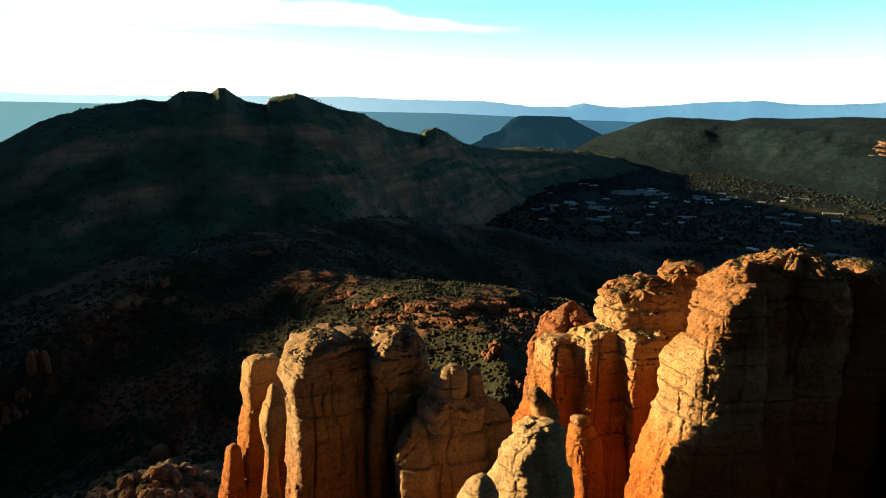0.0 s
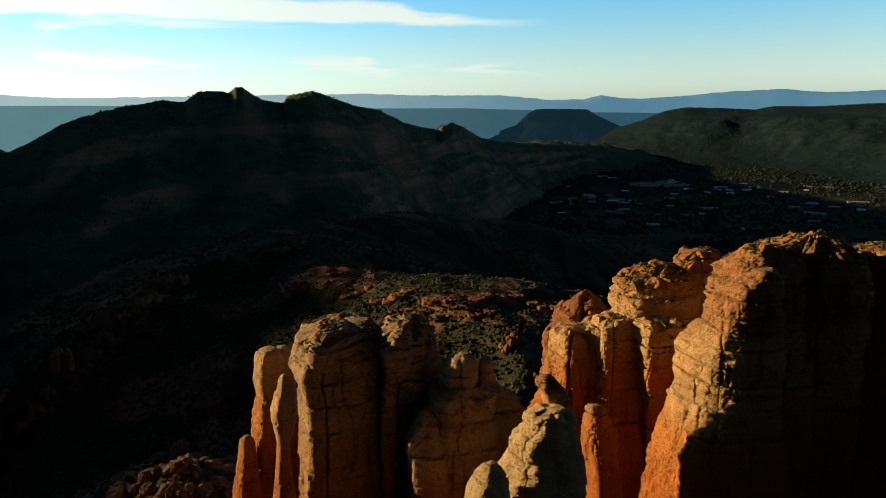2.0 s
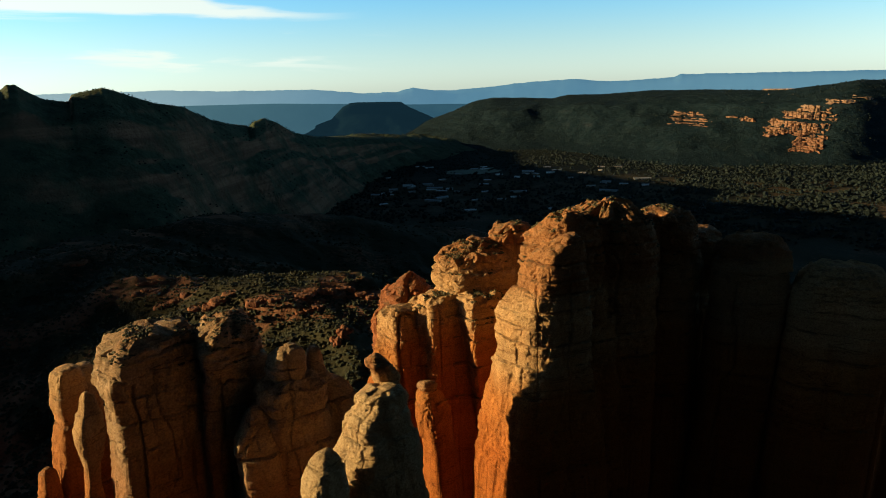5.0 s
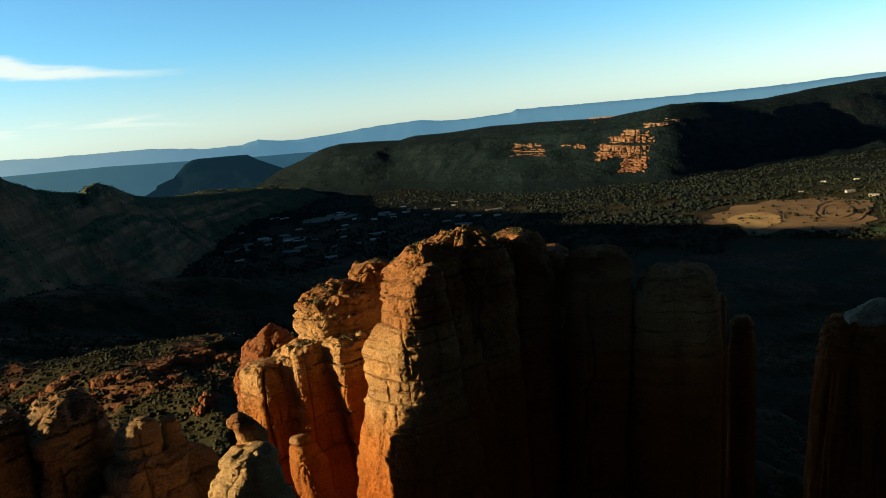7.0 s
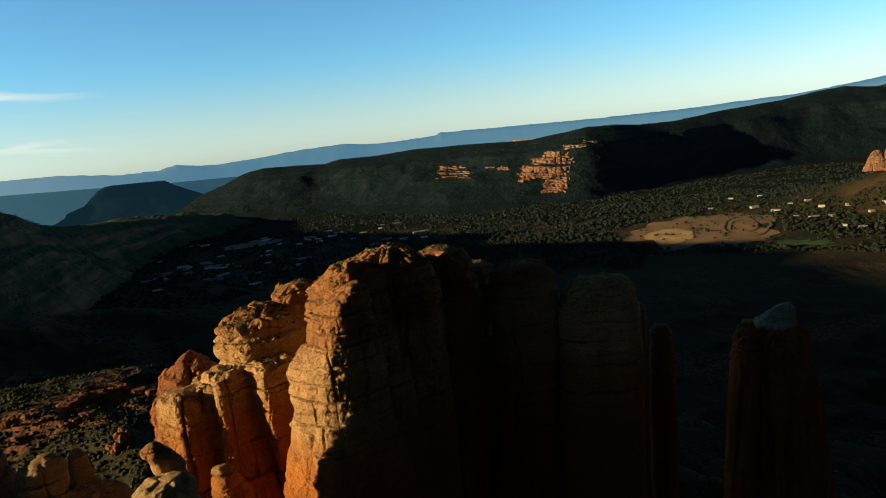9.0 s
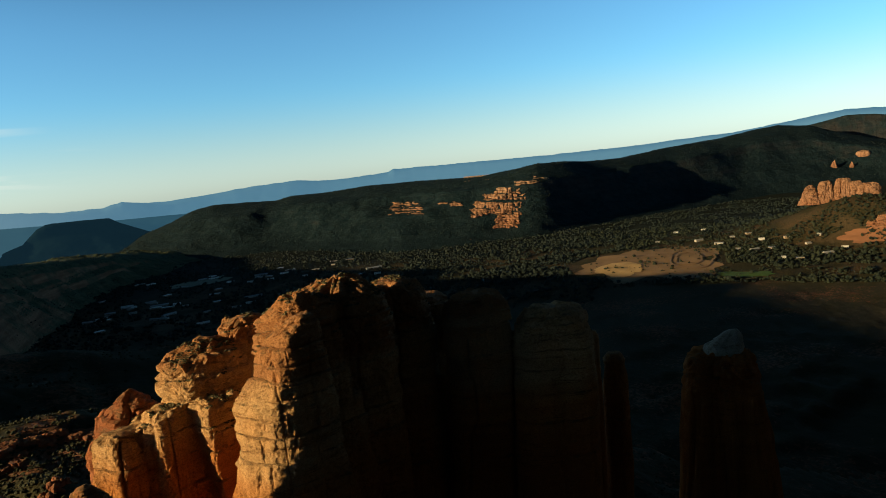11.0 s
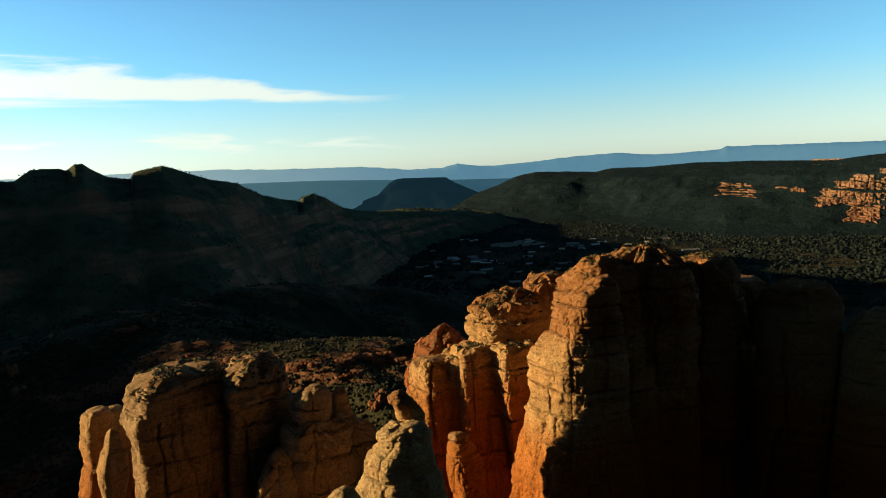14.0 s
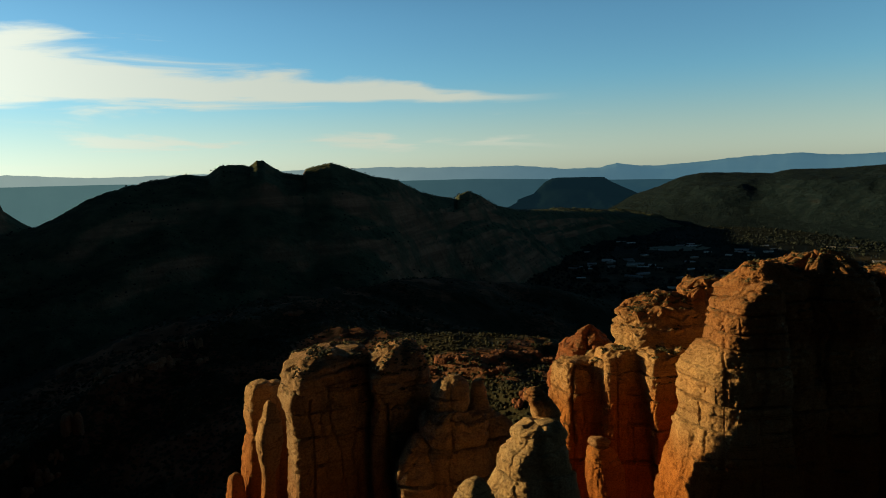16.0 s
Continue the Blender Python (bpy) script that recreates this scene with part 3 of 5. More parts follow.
range_of_hills("mesa", "flat-topped mesa with sloping talus sides, its haze painted as glow", mesa_mat,
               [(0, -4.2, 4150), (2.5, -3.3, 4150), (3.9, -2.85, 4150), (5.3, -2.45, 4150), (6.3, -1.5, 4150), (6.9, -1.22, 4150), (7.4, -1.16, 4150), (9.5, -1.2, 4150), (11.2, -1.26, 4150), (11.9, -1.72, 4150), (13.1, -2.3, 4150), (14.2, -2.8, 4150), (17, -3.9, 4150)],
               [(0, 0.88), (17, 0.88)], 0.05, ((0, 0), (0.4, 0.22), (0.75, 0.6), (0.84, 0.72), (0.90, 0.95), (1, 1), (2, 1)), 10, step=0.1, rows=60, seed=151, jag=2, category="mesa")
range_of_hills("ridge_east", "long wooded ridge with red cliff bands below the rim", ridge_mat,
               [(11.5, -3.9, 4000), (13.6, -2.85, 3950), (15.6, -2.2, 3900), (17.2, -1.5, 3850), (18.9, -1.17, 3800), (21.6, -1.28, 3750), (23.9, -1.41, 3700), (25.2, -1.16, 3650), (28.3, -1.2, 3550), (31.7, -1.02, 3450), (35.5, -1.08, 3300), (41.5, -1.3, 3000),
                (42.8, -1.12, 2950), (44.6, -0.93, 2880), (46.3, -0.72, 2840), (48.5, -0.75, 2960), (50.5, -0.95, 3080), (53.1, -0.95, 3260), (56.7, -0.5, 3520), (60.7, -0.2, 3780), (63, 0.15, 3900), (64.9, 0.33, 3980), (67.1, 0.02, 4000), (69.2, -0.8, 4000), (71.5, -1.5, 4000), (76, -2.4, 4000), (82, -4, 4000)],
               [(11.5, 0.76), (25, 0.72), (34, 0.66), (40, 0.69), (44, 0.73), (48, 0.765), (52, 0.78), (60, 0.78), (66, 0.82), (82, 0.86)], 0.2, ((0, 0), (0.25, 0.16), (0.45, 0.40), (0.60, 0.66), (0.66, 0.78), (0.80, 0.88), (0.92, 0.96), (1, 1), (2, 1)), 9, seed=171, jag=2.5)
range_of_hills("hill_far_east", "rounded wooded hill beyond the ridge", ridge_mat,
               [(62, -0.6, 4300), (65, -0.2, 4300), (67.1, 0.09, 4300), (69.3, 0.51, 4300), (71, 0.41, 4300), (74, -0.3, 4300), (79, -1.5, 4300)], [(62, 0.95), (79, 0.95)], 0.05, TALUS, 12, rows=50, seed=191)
range_of_hills("table_land", "table land below the far range, blue haze painted as glow", mid_mat,
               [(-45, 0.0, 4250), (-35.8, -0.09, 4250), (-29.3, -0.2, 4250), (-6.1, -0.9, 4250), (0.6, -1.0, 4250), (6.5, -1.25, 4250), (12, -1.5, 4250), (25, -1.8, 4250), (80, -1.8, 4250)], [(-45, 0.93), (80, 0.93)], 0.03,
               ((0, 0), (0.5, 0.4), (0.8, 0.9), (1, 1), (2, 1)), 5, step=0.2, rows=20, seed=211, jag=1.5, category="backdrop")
range_of_hills("far_range", "far range on the horizon, pale blue haze painted as glow", far_mat,
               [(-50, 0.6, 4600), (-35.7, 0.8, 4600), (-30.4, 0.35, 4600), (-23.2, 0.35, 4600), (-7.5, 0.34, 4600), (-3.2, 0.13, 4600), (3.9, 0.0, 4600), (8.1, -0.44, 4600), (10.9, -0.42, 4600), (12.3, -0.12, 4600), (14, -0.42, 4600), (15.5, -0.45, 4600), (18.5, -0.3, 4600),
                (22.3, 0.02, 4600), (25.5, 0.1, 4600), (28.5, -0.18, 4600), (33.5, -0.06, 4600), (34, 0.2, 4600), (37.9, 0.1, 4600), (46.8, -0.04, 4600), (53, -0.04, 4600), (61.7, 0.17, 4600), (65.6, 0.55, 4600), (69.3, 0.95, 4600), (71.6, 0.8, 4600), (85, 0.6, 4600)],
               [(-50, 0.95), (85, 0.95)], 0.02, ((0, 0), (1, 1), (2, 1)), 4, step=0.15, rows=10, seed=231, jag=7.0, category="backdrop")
# never in view: added to keep low sky light off the shaded faces
range_of_hills("mountain_behind", "unseen wooded wall added behind the view to block sky light", ridge_mat,
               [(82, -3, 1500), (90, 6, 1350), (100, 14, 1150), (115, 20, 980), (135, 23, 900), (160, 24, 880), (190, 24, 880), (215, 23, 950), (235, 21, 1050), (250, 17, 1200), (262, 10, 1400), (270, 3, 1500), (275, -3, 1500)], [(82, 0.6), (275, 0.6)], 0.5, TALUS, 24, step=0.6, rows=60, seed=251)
# added out of sight below the long mountain's skyline to shade the valley floor
range_of_hills("mountain_beyond", "added ridge hidden behind the long mountain, casting shade on the valley", mountain_mat,
               [(-34, -4, 1800), (-30, -2.2, 1800), (-24, -0.5, 1820), (-18, -0.1, 1850), (-15, -0.55, 1880), (-13.5, -0.55, 1920), (-11, -0.1, 2060), (-9, -0.6, 2220), (-7.5, -1.05, 2330), (-6, -1.4, 2400), (-4.5, -2.5, 2420), (-3, -3.2, 2440), (2, -4.6, 2450)], [(-34, 0.8), (2, 0.85)], 0.2, TALUS, 8, step=0.3, rows=50, seed=271, jag=1)

# ---- the spires ----
GROUP = "sandstone spires"
rock_white = sandstone("whitish_caprock", (0.33, 0.31, 0.26), (0.31, 0.28, 0.23), (0.28, 0.23, 0.17), 235.0, 225.0)
t1 = thing("rock_spire", "slim twin sandstone column with a sunlit orange edge", "rock spire", GROUP)
rock_part("column", t1, rock, at=(-31.2, 106.5), az=-16.4, rows=[(256.9, -1.1, 2.1), (256.5, -1.7, 2.5), (255.3, -2.1, 2.7), (251.2, -2.3, 2.5), (249.5, -2.0, 2.4), (245.9, -2.8, 2.4), (240.6, -3.3, 2.2), (230.6, -3.9, 1.9)], deep=1.2, seed=1, rough=0.7, turn=22, square=6.0)
rock_part("column", t1, rock, at=(-29.2, 110.2), az=-14.8, rows=[(256.0, -1.3, 1.0), (255.6, -1.9, 1.7), (253.8, -2.2, 1.9), (248.4, -2.5, 1.8), (228.2, -3.6, 1.1)], deep=1.2, seed=2, rough=0.6, turn=22, square=6.0)
rock_part("stub", t1, rock, at=(-34.4, 102.4), az=-18.6, rows=[(243.1, -0.6, 0.6), (242.7, -1.2, 1.2), (241.4, -1.4, 1.4), (238.6, -1.8, 1.5), (236.4, -2.3, 1.6), (233.0, -3.0, 1.7)], deep=1.2, seed=3, rough=0.7, turn=22, square=5.0)

t2 = thing("rock_pinnacle", "pale sunlit sandstone finger leaning on a larger tower", "rock spire", GROUP)
rock_part("column", t2, rock, at=(-24.2, 89.8), az=-15.1, rows=[(259.6, 0.0, 0.9), (259.1, -0.4, 1.4), (257.9, -0.7, 1.7), (254.4, -1.8, 1.8), (252.4, -1.7, 1.7), (250.4, -1.4, 1.3), (249.8, -1.3, 0.8), (248.9, -1.2, 0.6), (246.2, -1.5, 0.4), (241.3, -2.1, 0.6)], deep=1.3, seed=4, rough=0.55, square=4.0, turn=24)

t3 = thing("rock_tower", "broad domed sandstone tower with vertical cracks and scrub on top", "rock tower", GROUP)
rock_part("cap", t3, rock_tan, at=(-20.1, 98.0), az=-11.7, rows=[(264.2, 0.3, 4.4), (263.8, -1.3, 5.0), (263.0, -2.7, 5.3), (261.5, -3.5, 5.4), (260.4, -3.3, 5.2)], deep=7.0, square=4.0, turn=16, seed=41, foot=259.0, grow=-0.25)
rock_part("column", t3, rock_tan, at=(-20.1, 98.0), az=-11.7, rows=[(260.1, -3.6, 5.0), (259.5, -4.3, 5.2), (258.6, -4.6, 5.2), (256.7, -4.8, 5.2), (255.1, -4.3, 5.2), (253.4, -3.8, 5.2), (248.0, -3.9, 5.4), (235.7, -5.1, 5.4)], deep=7.0, square=7.0, turn=16, seed=5, dome=0.1, cracks=((262, 0.7, 0.2),))
rock_part("column", t3, rock_tan, at=(-15.3, 100.8), az=-8.7, rows=[(263.9, -2.9, 2.5), (263.2, -3.8, 4.2), (261.8, -4.5, 4.7), (259.1, -4.6, 4.7), (253.2, -4.6, 5.3), (234.6, -5.7, 5.5)], deep=7.5, square=6.0, turn=14, seed=6, cracks=((255, 0.5, 0.25), (285, 0.4, 0.2)))
rock_part("dome", t3, rock_tan, at=(-6.6, 98.8), az=-3.8, rows=[(264.9, -0.7, 1.8), (264.3, -2.6, 3.7), (263.2, -4.3, 4.5), (261.3, -5.1, 5.0), (260.2, -5.0, 5.0)], deep=6.5, square=4.0, turn=16, seed=42, foot=258.5, grow=-0.3, crumb=0.5)
rock_part("column", t3, rock_tan, at=(-6.6, 98.8), az=-3.8, rows=[(259.6, -4.6, 4.8), (256.7, -4.8, 5.2), (251.8, -5.4, 4.8), (243.8, -5.6, 4.1), (235.3, -5.3, 3.6)], deep=6.3, square=6.0, turn=16, seed=7, dome=0.1, cracks=((250, 0.7, 0.2), (300, 0.5, 0.2)))

t4 = thing("rock_tower", "rounded sandstone tower carrying a boulder-like head", "rock tower", GROUP)
rock_part("head", t4, rock_tan, "rounded orange boulder head on a narrow neck", at=(2.15, 90.6), az=1.4, rows=[(262.4, -0.7, 1.2), (261.9, -1.7, 2.1), (261.1, -2.6, 2.6), (259.8, -3.2, 2.7), (258.7, -3.0, 2.8), (258.1, -2.7, 2.5)], deep=0.9, seed=8, rough=0.6, foot=257.5, grow=-0.3, square=3.0, turn=25)
rock_part("shoulder", t4, rock_tan, at=(6.2, 92.8), az=3.8, rows=[(260.9, -1.0, 0.1), (260.3, -1.4, 0.6), (258.8, -1.4, 0.8), (257.3, -1.5, 1.0), (256.4, -1.6, 1.5)], deep=1.2, seed=9, rough=0.7, square=3.6, turn=20)
rock_part("column", t4, rock_tan, at=(1.2, 91.0), az=0.8, rows=[(257.6, -1.7, 4.5), (257.0, -3.4, 5.3), (255.9, -4.1, 5.9), (254.2, -4.2, 6.1), (253.1, -3.7, 6.0), (252.4, -4.3, 6.3), (248.2, -4.3, 6.5), (240.3, -4.3, 7.0)], deep=5.0, seed=10, square=4.0, turn=16, cracks=((265, 0.4, 0.2),))
rock_part("column", t4, rock_tan, at=(-3.3, 88.9), az=-2.2, rows=[(254.5, -0.3, 1.3), (253.5, -1.3, 2.3), (251.2, -2.6, 2.8), (249.4, -3.3, 3.1), (245.7, -3.2, 3.6), (241.7, -3.0, 3.8)], deep=1.2, seed=11, rough=0.7)
rock_part("column", t4, rock_tan, at=(7.5, 92.7), az=4.6, rows=[(256.3, -2.4, 0.0), (255.6, -2.7, 1.4), (254.5, -2.9, 2.5), (253.1, -2.9, 3.4), (251.0, -2.8, 4.1), (247.2, -2.8, 5.0), (239.3, -2.7, 6.5)], deep=1.0, seed=12)

t5 = thing("rock_spire", "near whitish sandstone column with crumbly sunlit crest", "rock spire", GROUP)
rock_part("column", t5, rock_pale, at=(12.1, 73.0), az=9.4, rows=[(262.4, -0.3, 2.3), (262.1, -2.1, 2.9), (261.6, -2.8, 3.2), (260.5, -2.9, 3.4), (259.4, -3.9, 3.5), (258.2, -4.4, 3.6), (256.7, -4.6, 3.9), (254.5, -5.8, 4.2), (252.0, -6.9, 4.5)], deep=0.9, square=3.6, turn=38, seed=13, rough=0.6, cell=0.17, crumb=0.55)
rock_part("stem", t5, rock_pale, at=(13.5, 77.8), az=9.8, rows=[(260.7, -0.3, 1.7), (260.1, -1.3, 2.1), (258.9, -2.7, 2.7)], deep=1.0, seed=14, cell=0.3, rough=0.7)
rock_part("knob", t5, rock_pale, at=(5.1, 67.8), az=4.3, rows=[(258.3, -0.7, 0.7), (258.0, -1.2, 1.3), (257.4, -1.7, 1.7), (256.4, -2.2, 2.2), (255.5, -2.6, 2.3)], deep=1.1, seed=15, rough=0.5, cell=0.3, square=3.2, turn=38)
t6 = thing("balanced_rock", "small leaning caprock perched on a spire", "boulder")
rock_part("boulder", t6, rock, at=(12.6, 75.9), az=9.7, rows=[(265.2, -1.2, 0.9), (264.8, -1.6, 1.5), (264.3, -1.6, 2.1), (263.9, -1.3, 2.2), (263.4, -1.2, 2.6), (262.4, -0.9, 2.9), (261.1, -0.5, 2.9)], deep=1.0, seed=16, rough=0.7, crumb=0.6, foot=259.5, cell=0.16, square=3.0, turn=24, dome=0.3)

t7 = thing("rock_finger", "slender orange sandstone finger with a loose cap", "rock spire", GROUP)
rock_part("column", t7, rock, at=(26.2, 106.0), az=13.9, rows=[(244.7, -2.3, 0.7), (244.2, -2.9, 1.3), (243.2, -3.1, 1.8), (241.7, -3.2, 2.4), (240.0, -3.3, 2.9), (236.3, -2.6, 3.2), (230.6, -1.8, 3.8)], deep=1.1, seed=17, rough=0.7, turn=40, square=3.6)
rock_part("cap", t7, rock_tan, at=(25.8, 106.3), az=13.6, rows=[(246.2, -1.4, 0.3), (245.9, -2.0, 0.9), (245.3, -2.3, 1.3), (244.8, -1.9, 1.0), (244.5, -1.6, 0.8)], deep=1.0, seed=18, rough=0.8, crumb=0.8, foot=244.1, grow=-0.1, cell=0.2, square=3.4, turn=30)

t8 = thing("rock_tower", "sunlit tan block with a deep red spire behind it", "rock tower", GROUP)
rock_part("block", t8, rock, at=(25.1, 125.5), az=11.3, rows=[(253.9, -3.1, 2.1), (253.1, -4.3, 3.2), (251.6, -4.8, 3.7), (248.6, -4.8, 5.0), (241.3, -6.2, 5.2), (233.9, -9.5, 5.4), (218.1, -14.0, 5.8)], deep=6.0, square=5.0, turn=35, seed=19, joints=0.9, dome=0.12)
rock_part("red_spire", t8, rock_red, "deep red spire", at=(29.1, 138.0), az=11.9, rows=[(257.6, 0.2, 1.2), (256.3, -1.2, 2.4), (253.8, -3.4, 4.0), (251.4, -5.2, 4.9), (246.2, -6.1, 5.6)], deep=1.0, seed=20, crumb=0.8, rough=1.2, joints=2.4, square=2.6, dome=0.1)
rock_part("red_spire", t8, rock_red, at=(25.5, 143.8), az=10.1, rows=[(253.4, -0.3, 0.5), (251.8, -1.4, 1.4), (246.7, -3.0, 3.0)], deep=1.0, seed=21, crumb=0.7, rough=1.0, joints=1.8)

t9 = thing("rock_tower", "layered tan tower with a flat shelf and stepped caps", "rock tower", GROUP)
rock_part("column", t9, rock, at=(32.5, 124.0), az=14.8, rows=[(255.9, -4.2, 4.2), (255.3, -4.9, 5.0), (253.3, -5.0, 5.4), (242.5, -5.2, 5.8), (219.6, -5.4, 6.5)], deep=6.5, square=6.0, turn=26, seed=22, rough=0.7, crumb=0.6, cell=0.24, dome=0.3, joints=0.3, blocky=0.7, cracks=((262, 0.4, 0.2),))
rock_part("column", t9, rock, at=(35.6, 123.6), az=16.1, rows=[(254.6, -8.0, 6.0), (253.6, -9.5, 8.0), (245.0, -10.0, 8.0), (219.0, -11.0, 9.0)], deep=5.0, square=4.0, turn=10, seed=45, dome=0.1)
rock_part("column", t9, rock, at=(39.7, 120.0), az=18.5, rows=[(257.2, -4.6, 4.2), (256.3, -5.4, 5.0), (251.5, -5.2, 4.8), (245.7, -3.8, 3.8), (238.5, -3.1, 2.8), (232.4, -2.1, 1.3), (222.2, -1.2, 1.2)], deep=6.0, square=6.0, turn=30, seed=23, rough=0.8, crumb=0.75, cell=0.22, dome=0.3, joints=0.3, blocky=0.7)
rock_part("cap", t9, rock, at=(39.9, 125.3), az=17.7, rows=[(260.3, -8.0, 8.0), (259.4, -8.8, 8.3), (258.1, -8.6, 8.4), (256.6, -7.6, 8.1), (255.2, -8.6, 7.6), (253.4, -9.3, 7.1)], deep=6.5, square=3.4, turn=32, seed=24, crumb=0.8, rough=0.7, cell=0.2, foot=250, joints=0.25, blocky=0.7, dome=0.5)
rock_part("cap", t9, rock, at=(40.5, 126.7), az=17.7, rows=[(263.2, -7.0, 6.6), (262.4, -8.3, 7.3), (261.2, -7.9, 7.6), (260.4, -8.7, 8.2), (259.0, -8.2, 8.0)], deep=5.8, square=3.0, turn=30, seed=64, crumb=0.9, rough=0.7, cell=0.2, foot=258, joints=0.2, blocky=0.6, dome=0.5)
rock_part("cap", t9, rock, at=(41.4, 128.6), az=17.7, rows=[(265.3, -1.4, 3.4), (264.7, -3.8, 5.4), (264.0, -6.4, 6.4), (263.0, -7.2, 6.9), (261.8, -7.4, 7.0)], deep=4.6, square=2.6, turn=30, seed=65, crumb=1.0, rough=0.7, cell=0.2, foot=260.5, joints=0.2, blocky=0.6, dome=0.5)
rock_part("ledge", t9, rock, at=(31.5, 127.0), az=13.8, rows=[(256.2, -0.6, 1.2), (255.3, -1.7, 1.7), (254.3, -1.2, 2.0)], deep=1.0, seed=25, rough=0.4, foot=252, cell=0.3)
rock_part("cap", t9, rock, at=(50.6, 128.4), az=21.5, rows=[(268.0, -3.0, 2.3), (267.1, -4.9, 3.6), (265.8, -5.6, 4.4), (263.9, -5.1, 4.9), (262.0, -8.1, 5.7), (259.0, -9.0, 6.7), (256.0, -9.4, 7.2)], deep=6.0, square=3.2, turn=32, seed=26, foot=250, crumb=0.8)

t10 = thing("rock_butte", "largest sandstone butte, one face golden in sunlight", "butte", GROUP)
rock_part("buttress", t10, rock, at=(43.2, 94.6), az=24.6, rows=[(273.3, 1.2, 4.9), (272.3, -0.5, 5.4), (270.9, -3.0, 5.8), (268.8, -4.7, 6.0), (267.0, -5.5, 6.2), (265.5, -5.6, 6.3), (263.5, -6.9, 6.5), (261.2, -8.3, 6.7), (258.1, -8.5, 7.0), (254.5, -8.4, 7.3), (250.8, -9.4, 7.7), (246.0, -10.9, 8.1), (241.0, -12.0, 8.6)], deep=7.5, square=5.0, turn=33, seed=27, rough=0.8, crumb=0.55, cell=0.2, joints=0.4, blocky=0.8)
rock_part("crown", t10, rock, at=(50.0, 103.0), az=25.9, rows=[(275.0, -1.0, 2.2), (274.0, -3.4, 4.0), (272.6, -5.1, 5.6), (270.7, -6.5, 6.1), (268.3, -7.3, 6.4), (265.5, -7.8, 6.7)], deep=6.0, square=2.8, turn=30, seed=29, foot=225, crumb=1.0, joints=0.15, blocky=0.35)
rock_part("wall", t10, rock, at=(58.5, 109.0), az=27.4, rows=[(275.3, 0.7, 3.7), (274.6, -1.9, 6.7), (273.4, -5.0, 9.2), (271.5, -8.0, 10.1), (269.3, -9.5, 11.1), (265.0, -10.0, 11.2), (250.6, -10.5, 11.1), (216.6, -12.0, 10.7)], deep=10.0, square=3.2, turn=10, seed=30, crumb=0.8, cracks=((250, 0.6, 0.35), (285, 0.5, 0.3)), joints=0.15, blocky=0.35)
rock_part("wall", t10, rock, at=(77.2, 115.3), az=33.1, rows=[(271.2, -3.7, 1.3), (270.3, -5.5, 4.1), (268.6, -6.1, 5.6), (265.0, -6.5, 6.4), (260.2, -7.5, 6.8), (244.0, -9.8, 7.2), (205.6, -13.7, 7.7)], deep=10.0, square=3.2, seed=31, crumb=0.6, cracks=((262, 0.5, 0.3),), joints=0.15, blocky=0.35)
# this shoulder is deepened at the back to throw shade to the right
rock_part("shoulder", t10, rock, at=(88.5, 119.0), az=36.2, rows=[(265.5, -1.8, 1.2), (264.6, -3.1, 3.5), (261.5, -3.9, 3.9), (207.6, -8.5, 1.2)], deep=9.0, seed=32, joints=0.15, blocky=0.35)
# unseen mass added behind the walls to shade the low tower
rock_part("shoulder", t10, rock, at=(91.0, 139.0), az=36.2, rows=[(258.5, -6.0, 6.0), (257.0, -9.5, 9.5), (252.0, -11.0, 11.0), (210.0, -13.0, 13.0)], deep=10.0, seed=38, cell=0.6, joints=0.15, blocky=0.35)

t11 = thing("rock_tower", "shaded red sandstone tower with a layered cap", "rock tower", GROUP)
rock_part("cap", t11, rock, "layered overhanging cap", at=(87.2, 102.2), az=39.8, rows=[(267.8, -2.2, 2.7), (267.1, -4.1, 5.0), (265.3, -5.4, 6.5), (262.8, -6.6, 7.0), (261.9, -6.6, 6.8)], deep=1.0, square=3.0, seed=43, foot=260.5, grow=-0.4, crumb=0.6, joints=0.15, blocky=0.35)
rock_part("column", t11, rock, at=(87.2, 102.2), az=39.8, rows=[(261.4, -6.2, 6.3), (258.5, -6.6, 7.0), (249.1, -7.5, 6.6), (236.8, -8.0, 5.6), (213.2, -10.8, 4.6)], deep=1.0, square=3.6, seed=33, rough=0.8, dome=0.1, cracks=((255, 0.7, 0.25),), joints=0.15, blocky=0.35)
t12 = thing("rock_tower", "shaded blocky sandstone tower beside a narrow cleft", "rock tower", GROUP)
rock_part("cap", t12, rock, "flat bedded cap", at=(98.2, 91.9), az=46.4, rows=[(263.6, -3.0, 2.6), (262.9, -5.6, 4.9), (261.3, -7.0, 6.0), (260.6, -7.0, 6.2)], deep=1.0, square=3.0, seed=44, foot=259.4, grow=-0.3, crumb=0.6, joints=0.15, blocky=0.35)
rock_part("column", t12, rock, at=(98.2, 91.9), az=46.4, rows=[(260.2, -7.2, 6.4), (257.0, -7.9, 7.6), (248.9, -8.9, 7.7), (237.0, -9.7, 7.1), (214.1, -11.6, 6.7)], deep=1.0, square=3.6, seed=34, rough=0.9, crumb=0.5, dome=0.1, cracks=((280, 0.3, 0.4),), joints=0.15, blocky=0.35)
rock_part("flake", t12, rock, at=(108.4, 91.1), az=49.6, rows=[(256.2, -0.4, 1.0), (255.0, -1.1, 1.6), (246.6, -1.3, 1.3), (210.8, -2.0, 0.7)], deep=1.5, seed=35, rough=0.5)
t13 = thing("rock_spire", "small shaded sandstone stub", "rock spire", GROUP)
